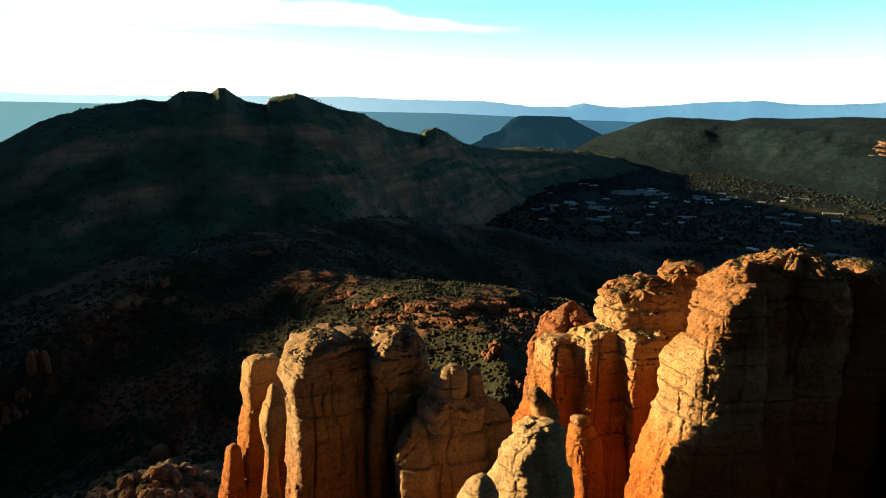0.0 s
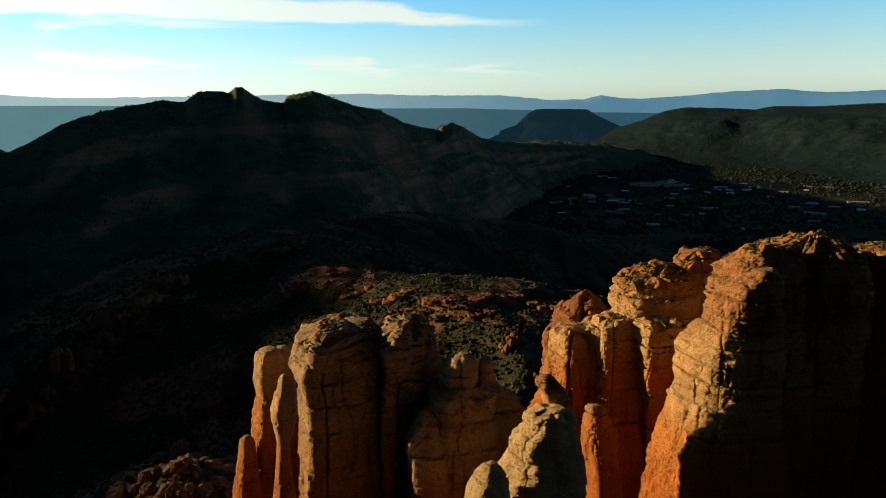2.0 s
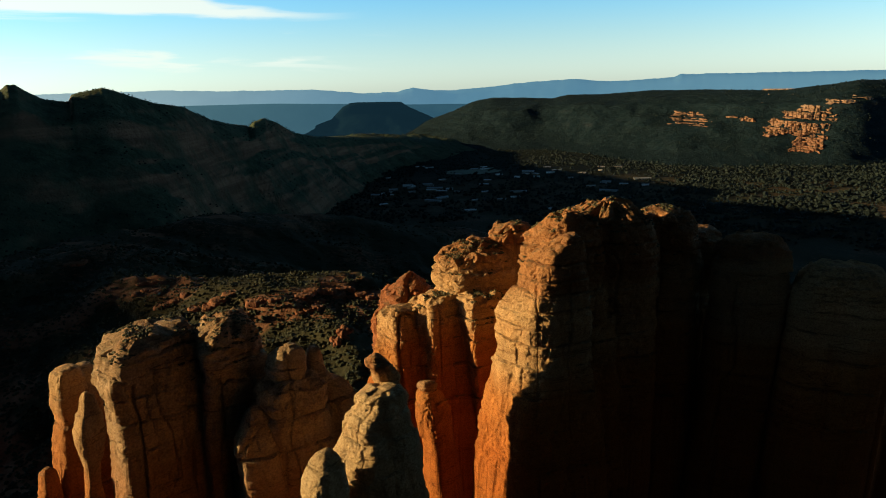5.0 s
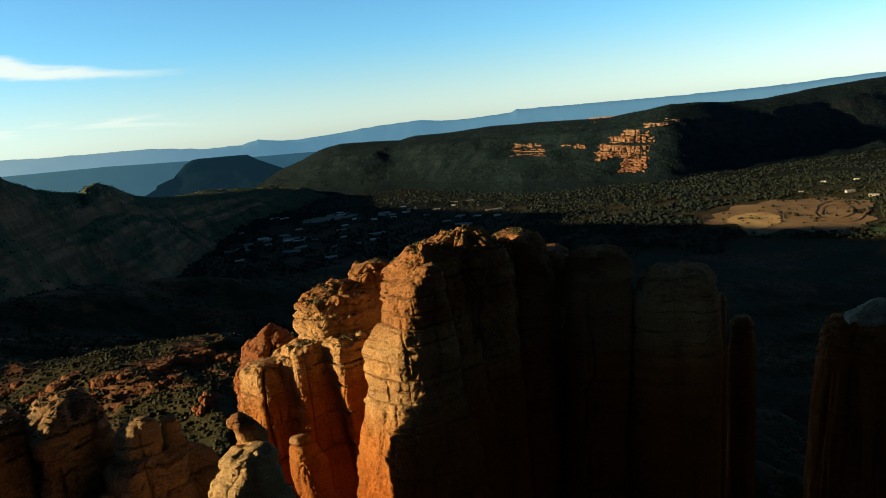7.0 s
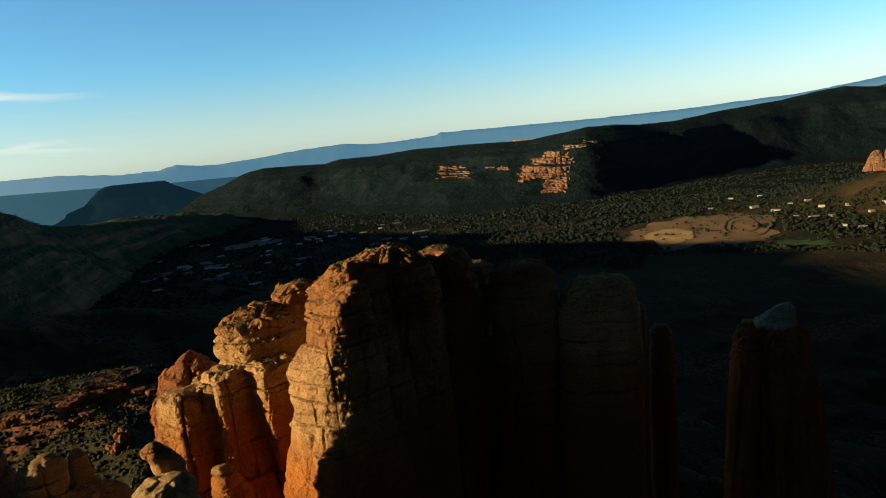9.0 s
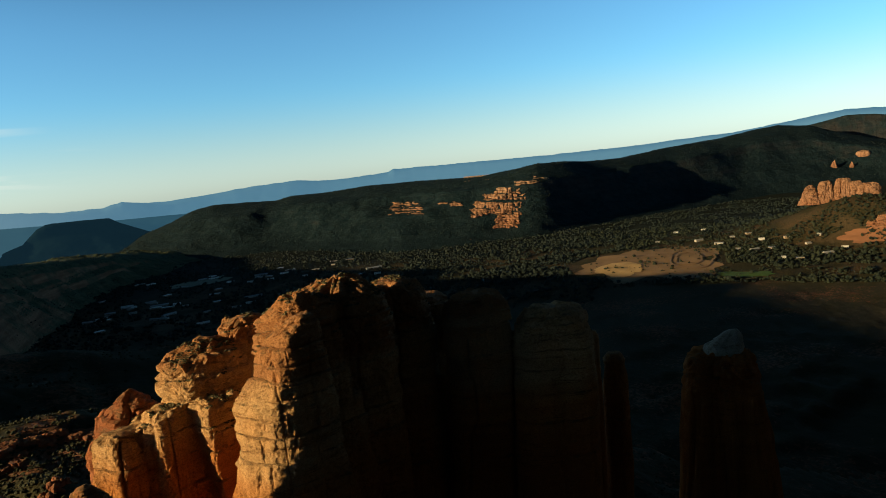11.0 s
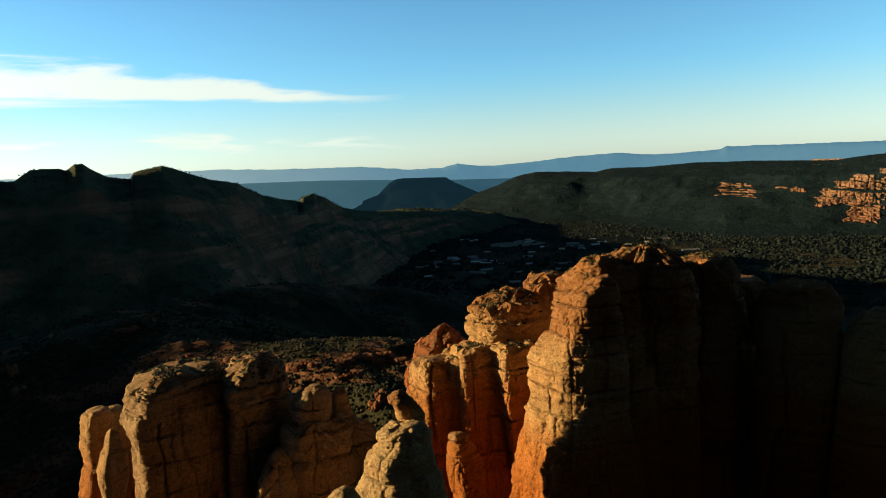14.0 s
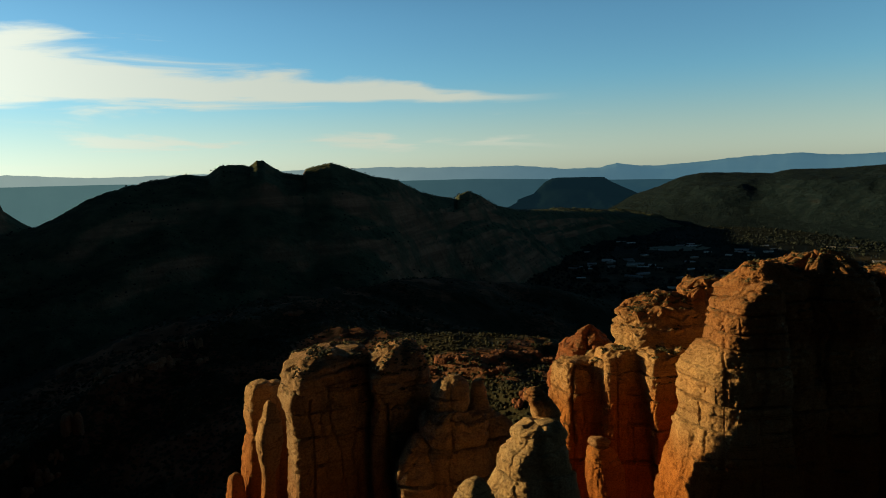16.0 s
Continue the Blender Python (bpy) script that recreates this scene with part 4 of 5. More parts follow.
rock_part("cap", t13, rock, at=(115.6, 91.7), az=51.2, rows=[(249.4, -1.3, 1.5), (248.4, -2.2, 2.4), (247.6, -2.1, 2.3)], deep=1.2, seed=46, rough=0.4, foot=247.0, grow=-0.3)
rock_part("column", t13, rock, at=(115.6, 91.7), az=51.2, rows=[(247.3, -1.9, 2.0), (244.7, -2.4, 2.4), (207.8, -3.6, 2.2)], deep=1.2, seed=36, rough=0.6)
t14 = thing("rock_tower", "low shaded tower with a whitish sloping top", "rock tower", GROUP)
rock_part("cap", t14, rock_white, "whitish sloping top", at=(153.5, 88.1), az=60.2, rows=[(246.0, 1.6, 3.6), (245.0, 0.0, 4.2), (243.4, -2.0, 4.4), (241.8, -4.0, 4.6), (241.2, -4.2, 4.5)], deep=1.1, seed=47, foot=240.6, grow=-0.3, rough=0.6)
rock_part("column", t14, rock, at=(153.5, 88.1), az=60.2, rows=[(240.6, -6.0, 5.0), (239.4, -8.0, 6.5), (236.0, -9.0, 7.5), (230.0, -9.5, 8.0), (222.0, -10.5, 9.0)], deep=0.9, dome=0.05, square=4.0, seed=37, foot=150, grow=0.08, joints=1.2, crumb=0.8, rough=1.3)

# ---- far red cliffs ----
FAR_BEDS = tuple(range(20, 260, 17))
FAR_THIN = tuple(range(20, 260, 7))
CRAG_BEDS = tuple(20 + 6.3 * k for k in range(40))
CRAG_THIN = tuple(20 + 2.7 * k for k in range(90))


def cliff(name, label, at, az, rows, deep, seed, foot, cell=3.0, scale=8.0, material=rock_far, turn=0.0, rough=1.2):
    t = thing(name, label, "cliff", "far red cliffs")
    rock_part("face", t, material, at=at, az=az, rows=rows, deep=deep, seed=seed, foot=foot, cell=cell, scale=scale, beds=FAR_BEDS, thin=FAR_THIN, square=3.0, rough=rough, turn=turn, dome=0.2, cracks=((200, 0.8, 0.5), (235, 0.9, 0.5), (262, 0.9, 0.5), (290, 0.8, 0.5)))


def crag(t, tiers, seed, slope="ridge_east"):
    """A stepped face of level beds that breaks out of a slope. tiers: azimuth from and to, elevation angle at both ends, height in metres."""
    A, R, Z = SLOPES[slope]
    a0, a1 = min(q[0] for q in tiers) - 0.35, max(q[1] for q in tiers) + 0.35
    e0, e1 = min(min(q[2:4]) for q in tiers) - 0.35, max(max(q[2:4]) for q in tiers) + 0.35
    az = np.arange(a0, a1, 0.022)
    mid = seen_at(slope, (a0 + a1) / 2, (e0 + e1) / 2)
    z = np.arange(300 + mid * 1.06 * math.tan(radians(e0)), 300 + mid * 1.0 * math.tan(radians(e1)) + 6, 1.1)
    rng = np.random.RandomState(seed)
    beds = np.cumsum(rng.uniform(3.0, 9.5, 60)) + z[0] - 20
    AZ, ZZ = np.meshgrid(az, z)
    r = np.zeros(AZ.shape)
    half = R.shape[0] * 3 // 4
    u = AZ * mid * 0.01745
    zw = ZZ + 1.6 * vnoise(u / 30, 0.3, ZZ / 60, seed + 3)
    bed = np.searchsorted(beds, zw)
    level = (beds[np.clip(bed - 1, 0, 59)] + beds[np.clip(bed, 0, 59)]) / 2
    for j in range(len(az)):
        k = np.interp(az[j], A, np.arange(len(A)))
        i, f = int(k), k - int(k)
        i2 = min(i + 1, len(A) - 1)
        rr, zz = R[:half, i] * (1 - f) + R[:half, i2] * f, np.maximum.accumulate(Z[:half, i] * (1 - f) + Z[:half, i2] * f)
        r[:, j] = np.interp(0.25 * ZZ[:, j] + 0.75 * level[:, j], zz, rr)
    r -= 7 + 9 * vnoise(u / 26, 0.7, bed * 3.1, seed) + 6 * vnoise(u / 9, 0.2, bed * 1.7 + ZZ / 40, seed + 1) + 2.5 * fbm(u / 5, 0.4, ZZ / 4, 3, seed + 2)
    joint = vnoise(u / 11, 0.5, ZZ / 70, seed + 5)
    r += 9 * np.clip(1 - 7 * np.abs(joint), 0, 1)
    el = np.degrees(np.arctan2(ZZ - 300, r)) + 0.10 * fbm(u / 22, ZZ / 16, 0.3, 3, seed + 6)
    aw = AZ + 0.30 * fbm(u / 26, ZZ / 9, 0.6, 3, seed + 7)
    inside = np.full(AZ.shape, -1.0)
    for b0, b1, f0, f1, high in tiers:
        want = f0 + (f1 - f0) * np.clip((aw - b0) / (b1 - b0), 0, 1)
        tall = np.degrees(high / mid) * 0.62
        inside = np.maximum(inside, np.minimum(1 - np.abs(el - want) / tall, np.minimum(aw - b0, b1 - aw) / 0.25))
    r += 34 * (1 - smooth(inside, -0.25, 0.15))
    x, y = r * np.sin(np.radians(AZ)), r * np.cos(np.radians(AZ))
    q = grid_faces(*AZ.shape)
    part("face", np.stack([x, y, ZZ], -1).reshape(-1, 3), np.r_[q[:, [0, 1, 2]], q[:, [0, 2, 3]]], rock_far, t, flat=True)


big_cliff = thing("red_cliff", "sunlit red cliff of broken ledges below the ridge rim", "cliff", "far red cliffs")
crag(big_cliff, ((45.74, 47.07, -1.89, -2.04, 9), (44.27, 46.15, -2.1, -2.3, 11), (42.49, 44.66, -2.63, -2.86, 17), (41.53, 45.06, -3.07, -3.45, 19), (40.54, 44.54, -3.7, -4.12, 21), (40.4, 44.41, -4.2, -4.6, 18), (40.27, 41.09, -4.6, -4.7, 12),
                 (42.46, 44.46, -4.82, -5.02, 22), (42.31, 44.41, -5.35, -5.56, 22), (42.1, 44.2, -5.73, -5.94, 10)), 5)
small_cliff = thing("red_cliff", "short sunlit red ledges on the ridge", "cliff", "far red cliffs")
crag(small_cliff, ((33.6, 35.82, -2.85, -3.09, 14), (33.4, 36.32, -3.3, -3.51, 12), (33.8, 36.09, -3.6, -3.85, 9)), 6)
crag(thing("red_cliff", "lone small sunlit crag on the ridge", "cliff", "far red cliffs"), ((38.55, 39.37, -3.39, -3.48, 13), (37.6, 38.1, -3.2, -3.25, 8)), 7)
flat_butte = thing("red_butte", "flat sunlit red butte above the village", "cliff", "far red cliffs")
for at, rows, seed in (((1890, 728), [(152, -6, 10), (150, -13, 17), (142, -17, 20), (128, -20, 22), (100, -26, 26)], 64), ((1872, 760), [(148, -8, 8), (146, -14, 12), (138, -17, 15), (120, -20, 17), (100, -24, 22)], 72), ((1899, 705), [(143, -8, 12), (140, -14, 18), (130, -18, 20), (100, -24, 24)], 73),
                       ((1853, 793), [(141, -3, 4), (136, -9, 9), (124, -14, 13), (100, -24, 22)], 69), ((1908, 672), [(136, -16, 14), (133, -24, 20), (126, -27, 24), (100, -30, 28)], 74)):
    rock_part("block", flat_butte, rock_far, at=at, az=68.5, rows=rows, deep=0.7, seed=seed, foot=90, cell=1.1, scale=1.8, beds=CRAG_BEDS, thin=CRAG_THIN, square=3.0, rough=1.5, crumb=0.9, dome=0.1, joints=1.6, grow=0.5)
for label, az, el, rows, seed in (("small sunlit far rock spire", 68.5, -3.25, [(40, 0.5, 4), (27, -7, 7), (12, -14, 11), (0, -17, 14)], 66), ("smaller sunlit far rock spire", 69.6, -3.35, [(30, -2, 3), (20, -8, 8), (0, -11, 11)], 67),
                                  ("row of small sunlit crags on the hillside", 70.3, -2.35, [(14, -5, 8), (9, -24, 26), (0, -30, 32)], 68)):
    d = seen_at("ridge_east", az, el)
    base = 300 + d * math.tan(radians(el))
    grown = d / 3900
    cliff("far_spire", label, (d * math.sin(radians(az)), d * math.cos(radians(az))), az, [(base + z * grown, l * grown, w * grown) for z, l, w in rows], 0.8, seed, base - 30, cell=1.6, scale=3.0, rough=0.6)

# ---- scrub, trees ----


def blob_forms(kind, count, seed):
    """A few ragged clump forms: unit vertices and triangles."""
    rng = np.random.RandomState(seed)
    bm = bmesh.new()
    bmesh.ops.create_icosphere(bm, subdivisions=kind, radius=1.0)
    v = np.array([p.co[:] for p in bm.verts])
    f = np.array([[q.index for q in p.verts] for p in bm.faces])
    bm.free()
    forms = []
    for _ in range(count):
        w = v * (0.55 + 0.75 * rng.rand(len(v), 1))
        w[:, 2] = np.where(w[:, 2] < 0, w[:, 2] * 0.55, w[:, 2])
        forms.append(w)
    return forms, f


def scatter(name, label, places, sizes, tall, material, kind=1, seed=0, sink=0.25):
    """Many clumps as one object. places: (n, 3) foot points; sizes: radii."""
    rng = np.random.RandomState(seed)
    forms, f = blob_forms(kind, 12, seed)
    forms = np.array(forms)
    n = len(places)
    pick = rng.randint(0, len(forms), n)
    a = rng.rand(n) * 2 * math.pi
    w = forms[pick] * np.asarray(sizes)[:, None, None]
    w[:, :, 2] *= np.asarray(tall)[:, None] if np.ndim(tall) else tall
    c, s = np.cos(a)[:, None], np.sin(a)[:, None]
    x, y = w[:, :, 0] * c - w[:, :, 1] * s, w[:, :, 0] * s + w[:, :, 1] * c
    low = (np.asarray(sizes) * (0.55 - sink) * (tall if not np.ndim(tall) else 1))[:, None]
    verts = np.stack([x + places[:, :1], y + places[:, 1:2], w[:, :, 2] + places[:, 2:] + low], -1).reshape(-1, 3)
    faces = (f[None] + (np.arange(n) * forms.shape[1])[:, None, None]).reshape(-1, 3)
    ob = part(name, verts, faces, material, flat=True)
    return tagged(ob, label, "shrubs", kind="stuff")


def sown(n, r0, r1, a0, a1, seed, patch=60.0, keep=0.0):
    """Random foot points on the ground in a sector, gathered in patches."""
    rng = np.random.RandomState(seed)
    r = np.exp(rng.uniform(math.log(r0), math.log(r1), n))
    a = np.radians(rng.uniform(a0, a1, n))
    x, y = r * np.sin(a), r * np.cos(a)
    ok = fbm(x / patch, y / patch, 0.8, 3, seed) + 0.5 * rng.rand(n) > keep
    x, y = x[ok], y[ok]
    return np.stack([x, y, ground_z(x, y)], -1)


near_bush = np.r_[sown(40000, 130, 560, -42, 26, 5, 38, -0.2), sown(2500, 100, 420, 46, 78, 15, 30, -0.1)]
near_bush = near_bush[(np.hypot(near_bush[:, 0] + 85, near_bush[:, 1] - 180) > 42) | (np.random.RandomState(9).rand(len(near_bush)) < 0.22)]
scatter("juniper_scrub", "dark green juniper scrub on red slopes", near_bush, np.random.RandomState(1).uniform(0.3, 1.15, len(near_bush)), 0.9, juniper, 1, 61)
mid_bush = sown(9000, 430, 1300, -42, 40, 6, 90, -0.15)
scatter("juniper_scrub", "dense dark scrub on the far hillside", mid_bush, np.random.RandomState(2).uniform(0.8, 2.2, len(mid_bush)), 0.85, juniper, 1, 62)
dry = sown(5000, 150, 520, -42, 30, 7, 30, 0.25)
dry = dry[np.hypot(dry[:, 0] + 85, dry[:, 1] - 180) > 42]
scatter("dry_brush", "pale dry brush between the junipers", dry, np.random.RandomState(3).uniform(0.4, 1.0, len(dry)), 0.7, drybrush, 1, 63)
valley = sown(17000, 1350, 2250, 50, 78, 8, 70, 0.05)
FIELDS = (((1306, 931), 215, 175, 54), ((1390, 860), 150, 70, 58), ((1260, 670), 35, 60, 62))


def in_field(p, grow=1.0):
    hit = np.zeros(len(p), bool)
    for (cx, cy), a, b, az in FIELDS:
        t = radians(az)
        u, v = (p[:, 0] - cx) * math.sin(t) + (p[:, 1] - cy) * math.cos(t), (p[:, 0] - cx) * math.cos(t) - (p[:, 1] - cy) * math.sin(t)
        hit |= (u / a) ** 2 + (v / b) ** 2 < grow
    return hit


valley = valley[~in_field(valley, 1.0) | (np.random.RandomState(3).rand(len(valley)) < 0.10)]
far_valley = sown(9000, 2000, 3100, 44, 68, 28, 80, -0.05)
scatter("valley_trees", "woods beyond the village, coloured darker to stand for shade", far_valley, np.random.RandomState(6).gamma(5.0, 0.55, len(far_valley)).clip(1.2, 5.5), 1.0, mountain_pine, 1, 66)
scatter("valley_trees", "round green trees between the village houses", valley, np.random.RandomState(4).gamma(4.0, 0.62, len(valley)).clip(0.9, 5.5), 1.1, pine, 1, 64)
town_trees = np.r_[sown(7000, 1450, 2350, 34, 53, 18, 80, -0.05), sown(9000, 1250, 2600, 0, 50, 9, 90, -0.15), sown(7000, 2200, 3500, 8, 46, 10, 110, -0.2)]
town_trees = town_trees[~in_field(town_trees, 1.05)]
scatter("valley_trees", "trees on the valley floor, coloured darker to stand for shade", town_trees, np.random.RandomState(5).gamma(5.0, 0.65, len(town_trees)).clip(1.4, 6.5), 1.0, mountain_pine, 1, 65)


cap_green = foliage("cap_scrub_green", (0.050, 0.050, 0.022), (0.11, 0.095, 0.045))


def on_top(ob, n, seed, steep=0.75):
    """Foot points on the upward faces of a rock."""
    rng = np.random.RandomState(seed)
    me = ob.data
    nor, mid, area = (np.zeros(len(me.polygons) * k) for k in (3, 3, 1))
    me.polygons.foreach_get("normal", nor), me.polygons.foreach_get("center", mid), me.polygons.foreach_get("area", area)
    nor, mid = nor.reshape(-1, 3), mid.reshape(-1, 3)
    w = area * (nor[:, 2] > steep) * (mid[:, 2] > mid[:, 2].max() - 9) * (fbm(mid[:, 0] / 3, mid[:, 1] / 3, 0.1, 2, seed) > 0.1)
    return mid[rng.choice(len(mid), n, p=w / w.sum())] if w.sum() > 0 else mid[:0]


for ob, n in [(o, 700 if o.name.startswith(("wall", "crown")) else 320) for t in (t3, t9, t10) for o in t.children if o.name.startswith(("wall", "crown", "dome", "column", "cap"))]:
    p = on_top(ob, n, len(ob.name) + n, 0.7)
    if len(p):
        scatter("cap_scrub", "small scrub bushes growing on the rock top", p, np.random.RandomState(n).uniform(0.08, 0.34, len(p)), 0.65, cap_green, 1, n)

# ---- ledges and outcrops on the hill ----
outcrop_mat = sandstone("grey_tan_outcrop", (0.27, 0.185, 0.12), (0.24, 0.15, 0.09), (0.19, 0.105, 0.06), 230.0, 180.0)
ledge_mat = sandstone("red_ledge", (0.23, 0.105, 0.058), (0.21, 0.09, 0.048), (0.18, 0.075, 0.04), 210.0, 170.0)
LOW_BEDS = tuple(90 + 1.9 * k for k in range(80))


def sight(az, el):
    """Where a line of sight from the hover point meets the hill."""
    s, c, t = math.sin(radians(az)), math.cos(radians(az)), math.tan(radians(el))
    r = np.arange(130, 900, 1.0)
    under = 300 + r * t < ground_z(r * s, r * c)
    d = r[np.argmax(under)] if under.any() else 400.0
    return d * s, d * c, 300 + d * t, d


def outcrop(name, label, az, el, wide, high, deep, material, seed, n=3, category="rock outcrop", rough=1.0, dome=0.5, joints=0.5, scale=0.7, flat=False):
    """A few weathered heads thrown together, rooted in the hill. wide and high in metres."""
    x, y, z, d = sight(az, el)
    rng = random.Random(seed)
    t = thing(name, label, category, "hill outcrops")
    for k in range(n):
        w = wide / n ** 0.75 * rng.uniform(0.7, 1.5) / 2
        off = (k + rng.uniform(0.1, 0.9) - n / 2) * wide / n
        a = radians(az)
        back = rng.uniform(-0.5, 0.5) * wide * (0.3 if flat else 0.7)
        cx, cy = x + off * math.cos(a) + back * math.sin(a), y - off * math.sin(a) + back * math.cos(a)
        g = float(ground_z(np.array([cx]), np.array([cy]))[0])
        tall = high * rng.uniform(0.35, 1.0)
        top = g + tall
        lean = rng.uniform(-0.15, 0.15) * w
        rows = [(top, lean - 0.32 * w, lean + 0.32 * w), (top - 0.08 * tall, lean - 0.62 * w, lean + 0.60 * w), (top - 0.28 * tall, 0.6 * lean - 0.88 * w, 0.6 * lean + 0.86 * w), (top - 0.6 * tall, -w, w), (g - 1, -w * 1.12, w * 1.1)]
        if flat:
            rows = [(top, -0.8 * w, 0.75 * w), (top - 0.25 * tall, -0.95 * w, 0.95 * w), (g - 1, -1.1 * w, 1.1 * w)]
        rock_part("head", t, material, at=(cx, cy), az=az, rows=rows, deep=deep * rng.uniform(0.8, 1.3), seed=seed * 7 + k, foot=g - 6, cell=0.42, scale=scale, beds=LOW_BEDS, square=rng.uniform(2.2, 3.0), rough=rough, crumb=0.6, turn=rng.uniform(-40, 40), dome=dome, joints=joints)


for n, (az, el, wide, high) in enumerate(((-8.7, -16.6, 14, 2.0), (-5.7, -17.2, 20, 2.2), (-4.7, -18.4, 10, 1.4), (-1.7, -17.7, 22, 2.0), (1.4, -17.9, 26, 1.8), (4.5, -17.5, 24, 2.2), (6.5, -17.8, 20, 2.6), (8.4, -18.1, 16, 3.4), (9.7, -18.5, 14, 4.0), (-10.5, -15.6, 12, 1.8), (-10.1, -14.9, 12, 1.6), (-15.2, -12.5, 14, 1.8), (2.6, -18.6, 12, 1.2))):
    outcrop("rock_ledge", "low red slickrock ledge between dark scrub", az, el, 1.1 * wide, 0.45 * high, 4.0, ledge_mat, 300 + n, 4, "rock ledge", 0.8, 0.05, 0.5, 0.6, True)
for n, (az, el, wide, high) in enumerate(((5.0, -21.8, 7, 3), (5.6, -21.0, 6, 2.4), (8.2, -24.4, 7, 3))):
    outcrop("rock_rib", "crumbling deep red rock rib on the slope", az, el, wide, high, 1.6, ledge_mat, 330 + n, 5, rough=1.2, joints=0.9, scale=0.5)
for n, (az, el, wide, high) in enumerate(((-32.5, -19.6, 9, 13), (-32.9, -14.9, 9, 4), (-31.4, -15.4, 10, 5), (-30.2, -16.0, 9, 5), (-29.1, -14.0, 6, 3), (-27.0, -12.6, 4, 3), (-25.9, -15.7, 12, 5), (-24.9, -15.4, 9, 4), (-24.1, -14.5, 4, 7), (-23.0, -14.6, 5, 6), (-22.7, -15.9, 7, 4), (-27.8, -16.7, 6, 4), (-29.2, -18.0, 6, 4), (-35.5, -23.2, 9, 6), (-34.4, -22.6, 8, 5), (-33.8, -21.4, 6, 4), (-36.8, -20.9, 9, 4))):
    outcrop("rock_outcrop", "weathered tan rock heads on the scrubby slope", az, el, 1.0 * wide, 0.9 * high, 1.0, outcrop_mat, 350 + n, 4)
for n, (az, el, wide, high) in enumerate(((-25.7, -28.0, 7, 3.5), (-24.0, -28.8, 7, 3), (-22.0, -29.8, 7, 3), (-26.3, -29.2, 6, 2.5), (-28.4, -29.6, 7, 2.5), (-24.2, -30.4, 7, 2.5), (-21.0, -31.0, 6, 2.5), (-26.4, -30.6, 7, 2.5))):
    outcrop("rock_mound", "rounded brown boulders tufted with scrub", az, el, 1.7 * wide, 0.75 * high, 1.1, outcrop_mat, 380 + n, 3, rough=1.4, joints=0.9, dome=0.2)

# woods on the mountain flanks


def woods(ob, n, lo, hi, seed, zmin, material=pine):
    rng = np.random.RandomState(seed)
    me = ob.data
    nor, mid, area = (np.zeros(len(me.polygons) * k) for k in (3, 3, 1))
    me.polygons.foreach_get("normal", nor), me.polygons.foreach_get("center", mid), me.polygons.foreach_get("area", area)
    nor, mid = nor.reshape(-1, 3), mid.reshape(-1, 3)
    w = area * (np.abs(nor[:, 2]) > 0.6) * (mid[:, 2] > zmin) * (mid[:, 1] > 0) * (fbm(mid[:, 0] / 110, mid[:, 1] / 110, 0.1, 3, seed) > -0.2)
    p = mid[rng.choice(len(mid), n, p=w / w.sum())] + rng.uniform(-6, 6, (n, 3)) * [1, 1, 0]
    scatter("mountain_woods", "dark pine and juniper woods on the mountain flank", p, rng.uniform(lo, hi, n), 1.0, material, 1, seed)


woods(bpy.data.objects["mountain_west"], 6500, 0.8, 1.9, 71, 30, mountain_pine)
woods(bpy.data.objects["ridge_east"], 7000, 1.2, 3.0, 72, 40, mountain_pine)

# ---- village: fields, tracks, houses ----
field_mats = [plain("dry_field", (0.52, 0.35, 0.15), 0.95, 0.35, 0.03), plain("ploughed_field", (0.30, 0.19, 0.09), 0.95, 0.6, 0.03), plain("green_lawn", (0.05, 0.10, 0.02), 0.95, 0.3, 0.05)]
dirt = plain("dirt_track", (0.24, 0.15, 0.08), 0.95, 0.3, 0.1)


def drape(name, label, cx, cy, a, b, az, material, lift, inner=0.0, seed=0, category="field"):
    """A patch of land, or a ring of track, laid over the ground."""
    th = np.linspace(0, 2 * math.pi, 72, endpoint=False)
    wob = 1 + (0.30 if inner < 0.5 else 0.12) * fbm(np.cos(th) * 1.8, np.sin(th) * 1.8, 0.3, 3, seed)
    rad = np.linspace(inner, 1, 10 if inner < 0.5 else 4)
    u, v = (rad[:, None] * wob * a * np.cos(th)), (rad[:, None] * wob * b * np.sin(th))
    t = radians(az)
    x, y = cx + u * math.sin(t) + v * math.cos(t), cy + u * math.cos(t) - v * math.sin(t)
    verts = np.stack([x, y, ground_z(x, y) + lift], -1).reshape(-1, 3)
    ob = part(name, verts, grid_faces(len(rad), 72, True), material)
    return tagged(ob, label, category, kind="structure")


def valley_spot(az, el):
    """Where a line of sight first meets the valley floor."""
    r = np.arange(1250.0, 4500.0, 4.0)
    x, y = r * math.sin(radians(az)), r * math.cos(radians(az))
    under = 300 + r * math.tan(radians(el)) < ground_z(x, y)
    k = int(np.argmax(under)) if under.any() else len(r) - 1
    return float(x[k]), float(y[k])


hump = thing("red_butte", "low red rock hump beside a bare clearing", "cliff", "far red cliffs")
for az, el, wide, high, seed in ((71.9, -7.75, 32, 24, 65), (70.9, -7.8, 16, 12, 70)):
    x, y = valley_spot(az, el)
    g = float(ground_z(x, y))
    rock_part("hump", hump, rock_far, at=(x, y), az=az, rows=[(g + high, -0.5 * wide, 0.5 * wide), (g + 0.8 * high, -0.85 * wide, 0.85 * wide), (g, -wide, wide)], deep=0.7, seed=seed, foot=g - 25, cell=1.3, scale=2.6, beds=CRAG_BEDS, thin=CRAG_THIN, rough=1.4, crumb=0.7, dome=0.1, joints=1.0)
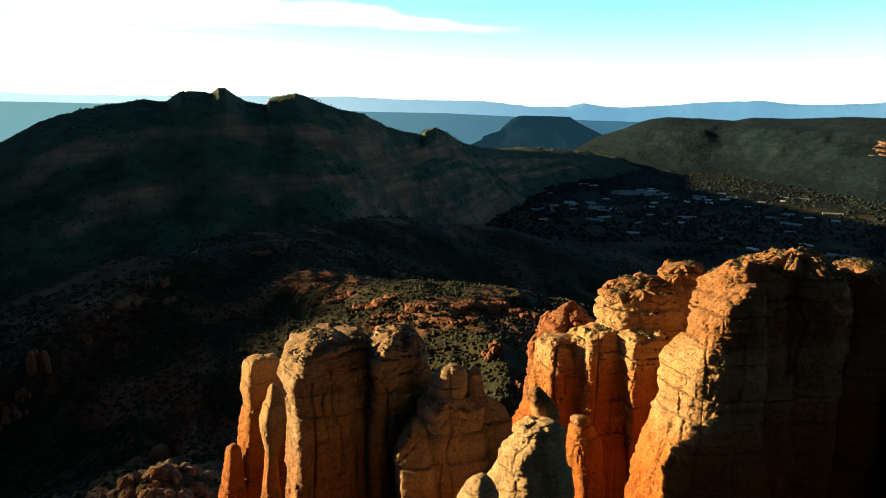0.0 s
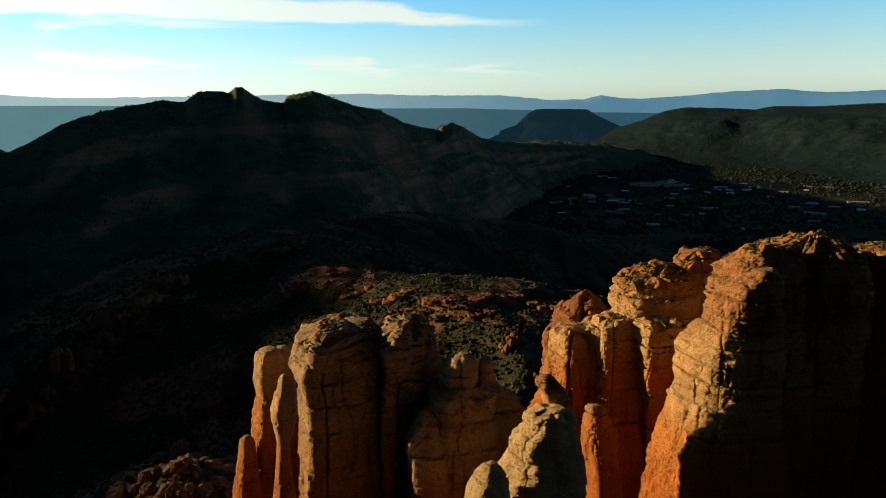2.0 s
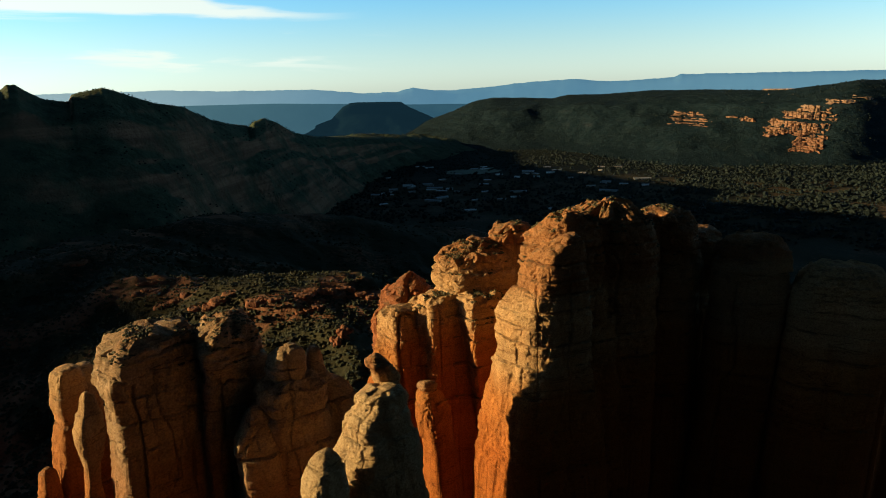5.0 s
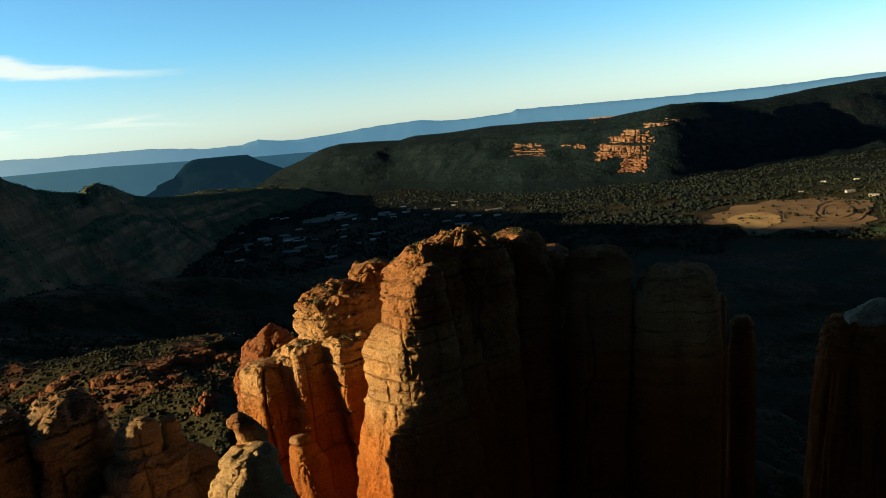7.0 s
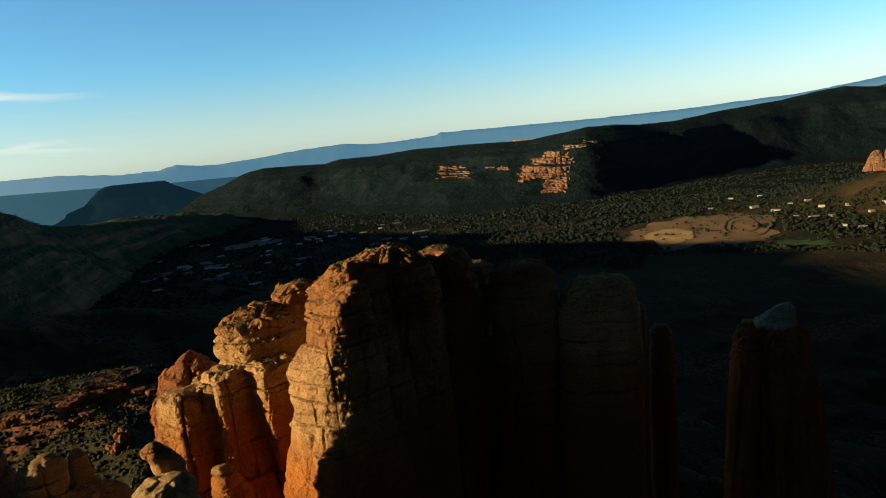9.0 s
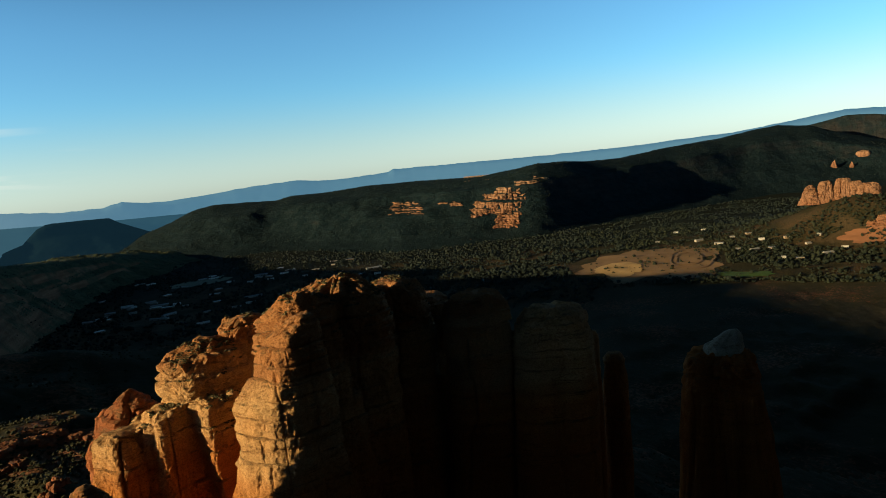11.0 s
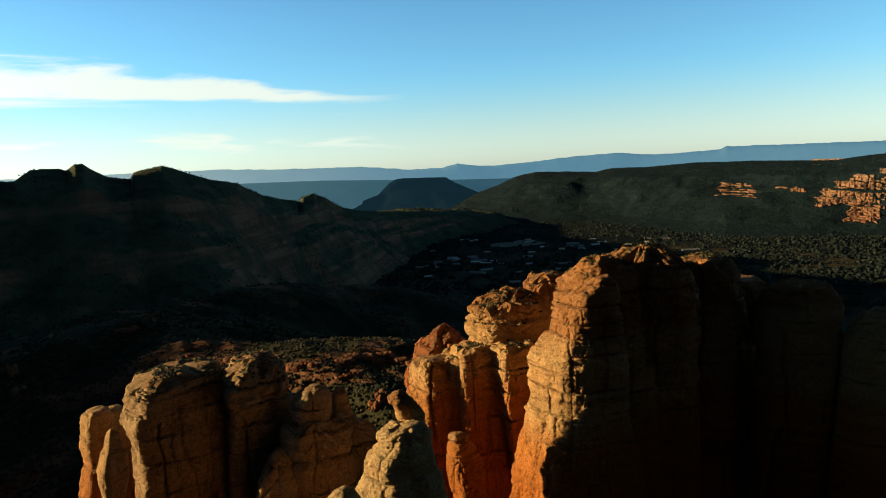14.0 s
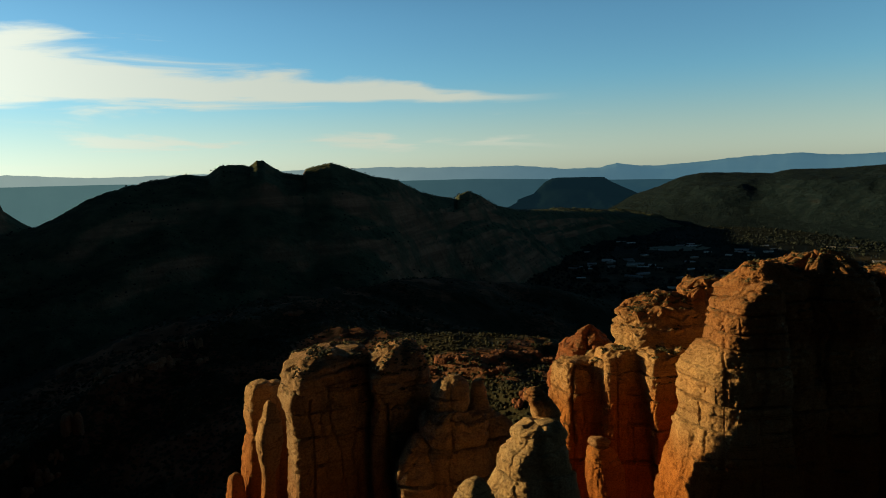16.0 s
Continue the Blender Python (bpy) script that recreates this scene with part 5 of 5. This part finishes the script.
drape("field", "dry tan field on the sunlit valley floor", 1306, 931, 205, 165, 54, field_mats[1], 0.9, seed=1)
drape("field", "golden mown field within the tan one", 1210, 929, 85, 50, 52, field_mats[0], 1.8, seed=2)
drape("field", "green lawn by the village", 1260, 670, 26, 55, 62, field_mats[2], 1.2, seed=4)
drape("track", "long curved dirt track round the field", 1392, 863, 135, 52, 58, dirt, 2.2, inner=0.90, seed=5, category="track")
drape("track", "inner loop of the dirt track", 1380, 865, 95, 32, 58, dirt, 2.2, inner=0.86, seed=6, category="track")
drape("field", "bare red soil clearing on the wooded slope", *valley_spot(70.9, -8.5), 45, 60, 70, plain("bare_red_soil", (0.30, 0.14, 0.07), 0.95, 0.35, 0.05), 1.6, seed=8)
drape("field", "pale cleared strip in the shaded valley", 637, 2059, 70, 85, 17, plain("pale_field", (0.16, 0.17, 0.12), 0.95, 0.3, 0.02), 1.5, seed=7)

wall_mats = [plain("white_wall", (0.66, 0.63, 0.58)), plain("tan_wall", (0.30, 0.22, 0.15)), plain("pale_wall", (0.38, 0.34, 0.29))]
roof_mats = [plain("white_roof", (0.60, 0.58, 0.55), 0.5), plain("grey_roof", (0.30, 0.29, 0.28), 0.6), plain("tin_roof", (0.30, 0.31, 0.33), 0.4)]
glass = Mat("window_glass", 0.08, 0.6)
glass.color((0.02, 0.025, 0.03))
door_mat = plain("door_wood", (0.12, 0.07, 0.04))


def box(bm, x0, y0, z0, x1, y1, z1):
    m = Matrix.Translation(((x0 + x1) / 2, (y0 + y1) / 2, (z0 + z1) / 2)) @ Matrix.Diagonal((x1 - x0, y1 - y0, z1 - z0, 1))
    bmesh.ops.create_cube(bm, size=1, matrix=m)


def solid(name, make, material, parent):
    bm = bmesh.new()
    make(bm)
    me = bpy.data.meshes.new(name)
    bm.to_mesh(me)
    bm.free()
    me.materials.append(material)
    ob = new(name, me)
    ob.parent = parent
    return ob


def house(label, long, wide, high, wall, roof, gable):
    t = thing("house", label, "house", "valley houses")
    solid("wall", lambda bm: box(bm, -long / 2, -wide / 2, -1.5, long / 2, wide / 2, high), wall, t)

    def top(bm):
        if gable:
            e, rise = 0.6, wide * 0.24
            v = [bm.verts.new(p) for sx in (-1, 1) for p in ((sx * (long / 2 + e), -wide / 2 - e, high), (sx * (long / 2 + e), wide / 2 + e, high), (sx * (long / 2 + e), 0, high + rise))]
            for f in ((0, 2, 1), (3, 4, 5), (0, 3, 5, 2), (1, 2, 5, 4), (0, 1, 4, 3)):
                bm.faces.new([v[k] for k in f])
        else:
            box(bm, -long / 2 - 0.3, -wide / 2 - 0.3, high, long / 2 + 0.3, wide / 2 + 0.3, high + 0.5)

    solid("roof", top, roof, t)
    for side in (-1, 1):
        for k in (-0.32, 0.02, 0.30):
            solid("window", lambda bm: box(bm, k * long - 0.8, side * wide / 2 - 0.06, 1.0, k * long + 0.8, side * wide / 2 + 0.06, 2.3), glass.m, t)
    solid("door", lambda bm: box(bm, 0.14 * long, -wide / 2 - 0.08, 0.0, 0.14 * long + 1.0, -wide / 2 + 0.05, 2.1), door_mat, t)
    return t


kinds = [house("white house with a pale low gabled roof among trees", 13, 9, 3.4, wall_mats[0], roof_mats[0], True), house("tan flat-roofed house on the valley floor", 15, 10, 3.8, wall_mats[1], roof_mats[2], False),
         house("long pale building with a tin roof", 21, 10, 4.0, wall_mats[2], roof_mats[2], True), house("small house with a grey gabled roof", 11, 8, 3.2, wall_mats[2], roof_mats[1], True)]


VILLAGE = ((57.1, -7.6), (61.7, -9.2), (62.9, -9.3), (64.1, -9.2), (64.8, -10.0), (66.6, -8.95), (67.9, -9.75), (66.0, -10.1), (59.2, -7.5), (61.3, -8.2), (58.8, -8.35), (62.5, -8.0), (69.0, -9.35), (55.6, -8.3), (60.3, -8.7), (65.2, -8.4), (63.4, -8.5), (67.4, -8.3))
TOWN = ((12.6, -6.85), (13.4, -6.95), (9.8, -7.7), (5.5, -7.65), (6.7, -7.3), (11.5, -8.4), (11.8, -9.0), (13.2, -8.4), (13.5, -8.9), (15.1, -8.85), (10.1, -8.9), (17.3, -7.2), (21.7, -7.7), (23.8, -7.65), (27.2, -8.8), (28.5, -8.45), (29.9, -8.65), (29.9, -10.7), (31.5, -11.35), (32.3, -11.3), (26.2, -11.4), (23.6, -10.75),
        (25.5, -8.1), (14.4, -9.6), (18.2, -9.2), (20.8, -9.7))
rng = random.Random(12)
TOWN += tuple((rng.uniform(4, 32), rng.choice((-7.2, -7.6, -8.1, -8.6, -9.1, -9.9, -10.8)) + rng.uniform(-0.15, 0.15)) for _ in range(44)) + tuple((rng.uniform(13.5, 18), rng.uniform(-5.2, -4.4)) for _ in range(8))
used = set()
for group, spots in (("village houses", VILLAGE), ("shaded town houses", TOWN)):
    for n, (a, e) in enumerate(spots):
        x, y = valley_spot(a, e)
        k = kinds[(n * 7 + (0 if group[0] == "v" else 1)) % 4]
        z = float(ground_z(np.array([x]), np.array([y]))[0])
        m = pose(x, y, z, 0, 0, rng.uniform(-40, 40) - a) @ Matrix.Diagonal((rng.uniform(1.1, 2.2), 1.1, 0.8, 1) if group[0] == "s" else (1.0, 1.0, 1.0, 1))
        if k.name not in used:
            used.add(k.name)
            k.matrix_basis = m
            h = k
        else:
            h = copy_thing(k, m)
        tagged(h, group=group)
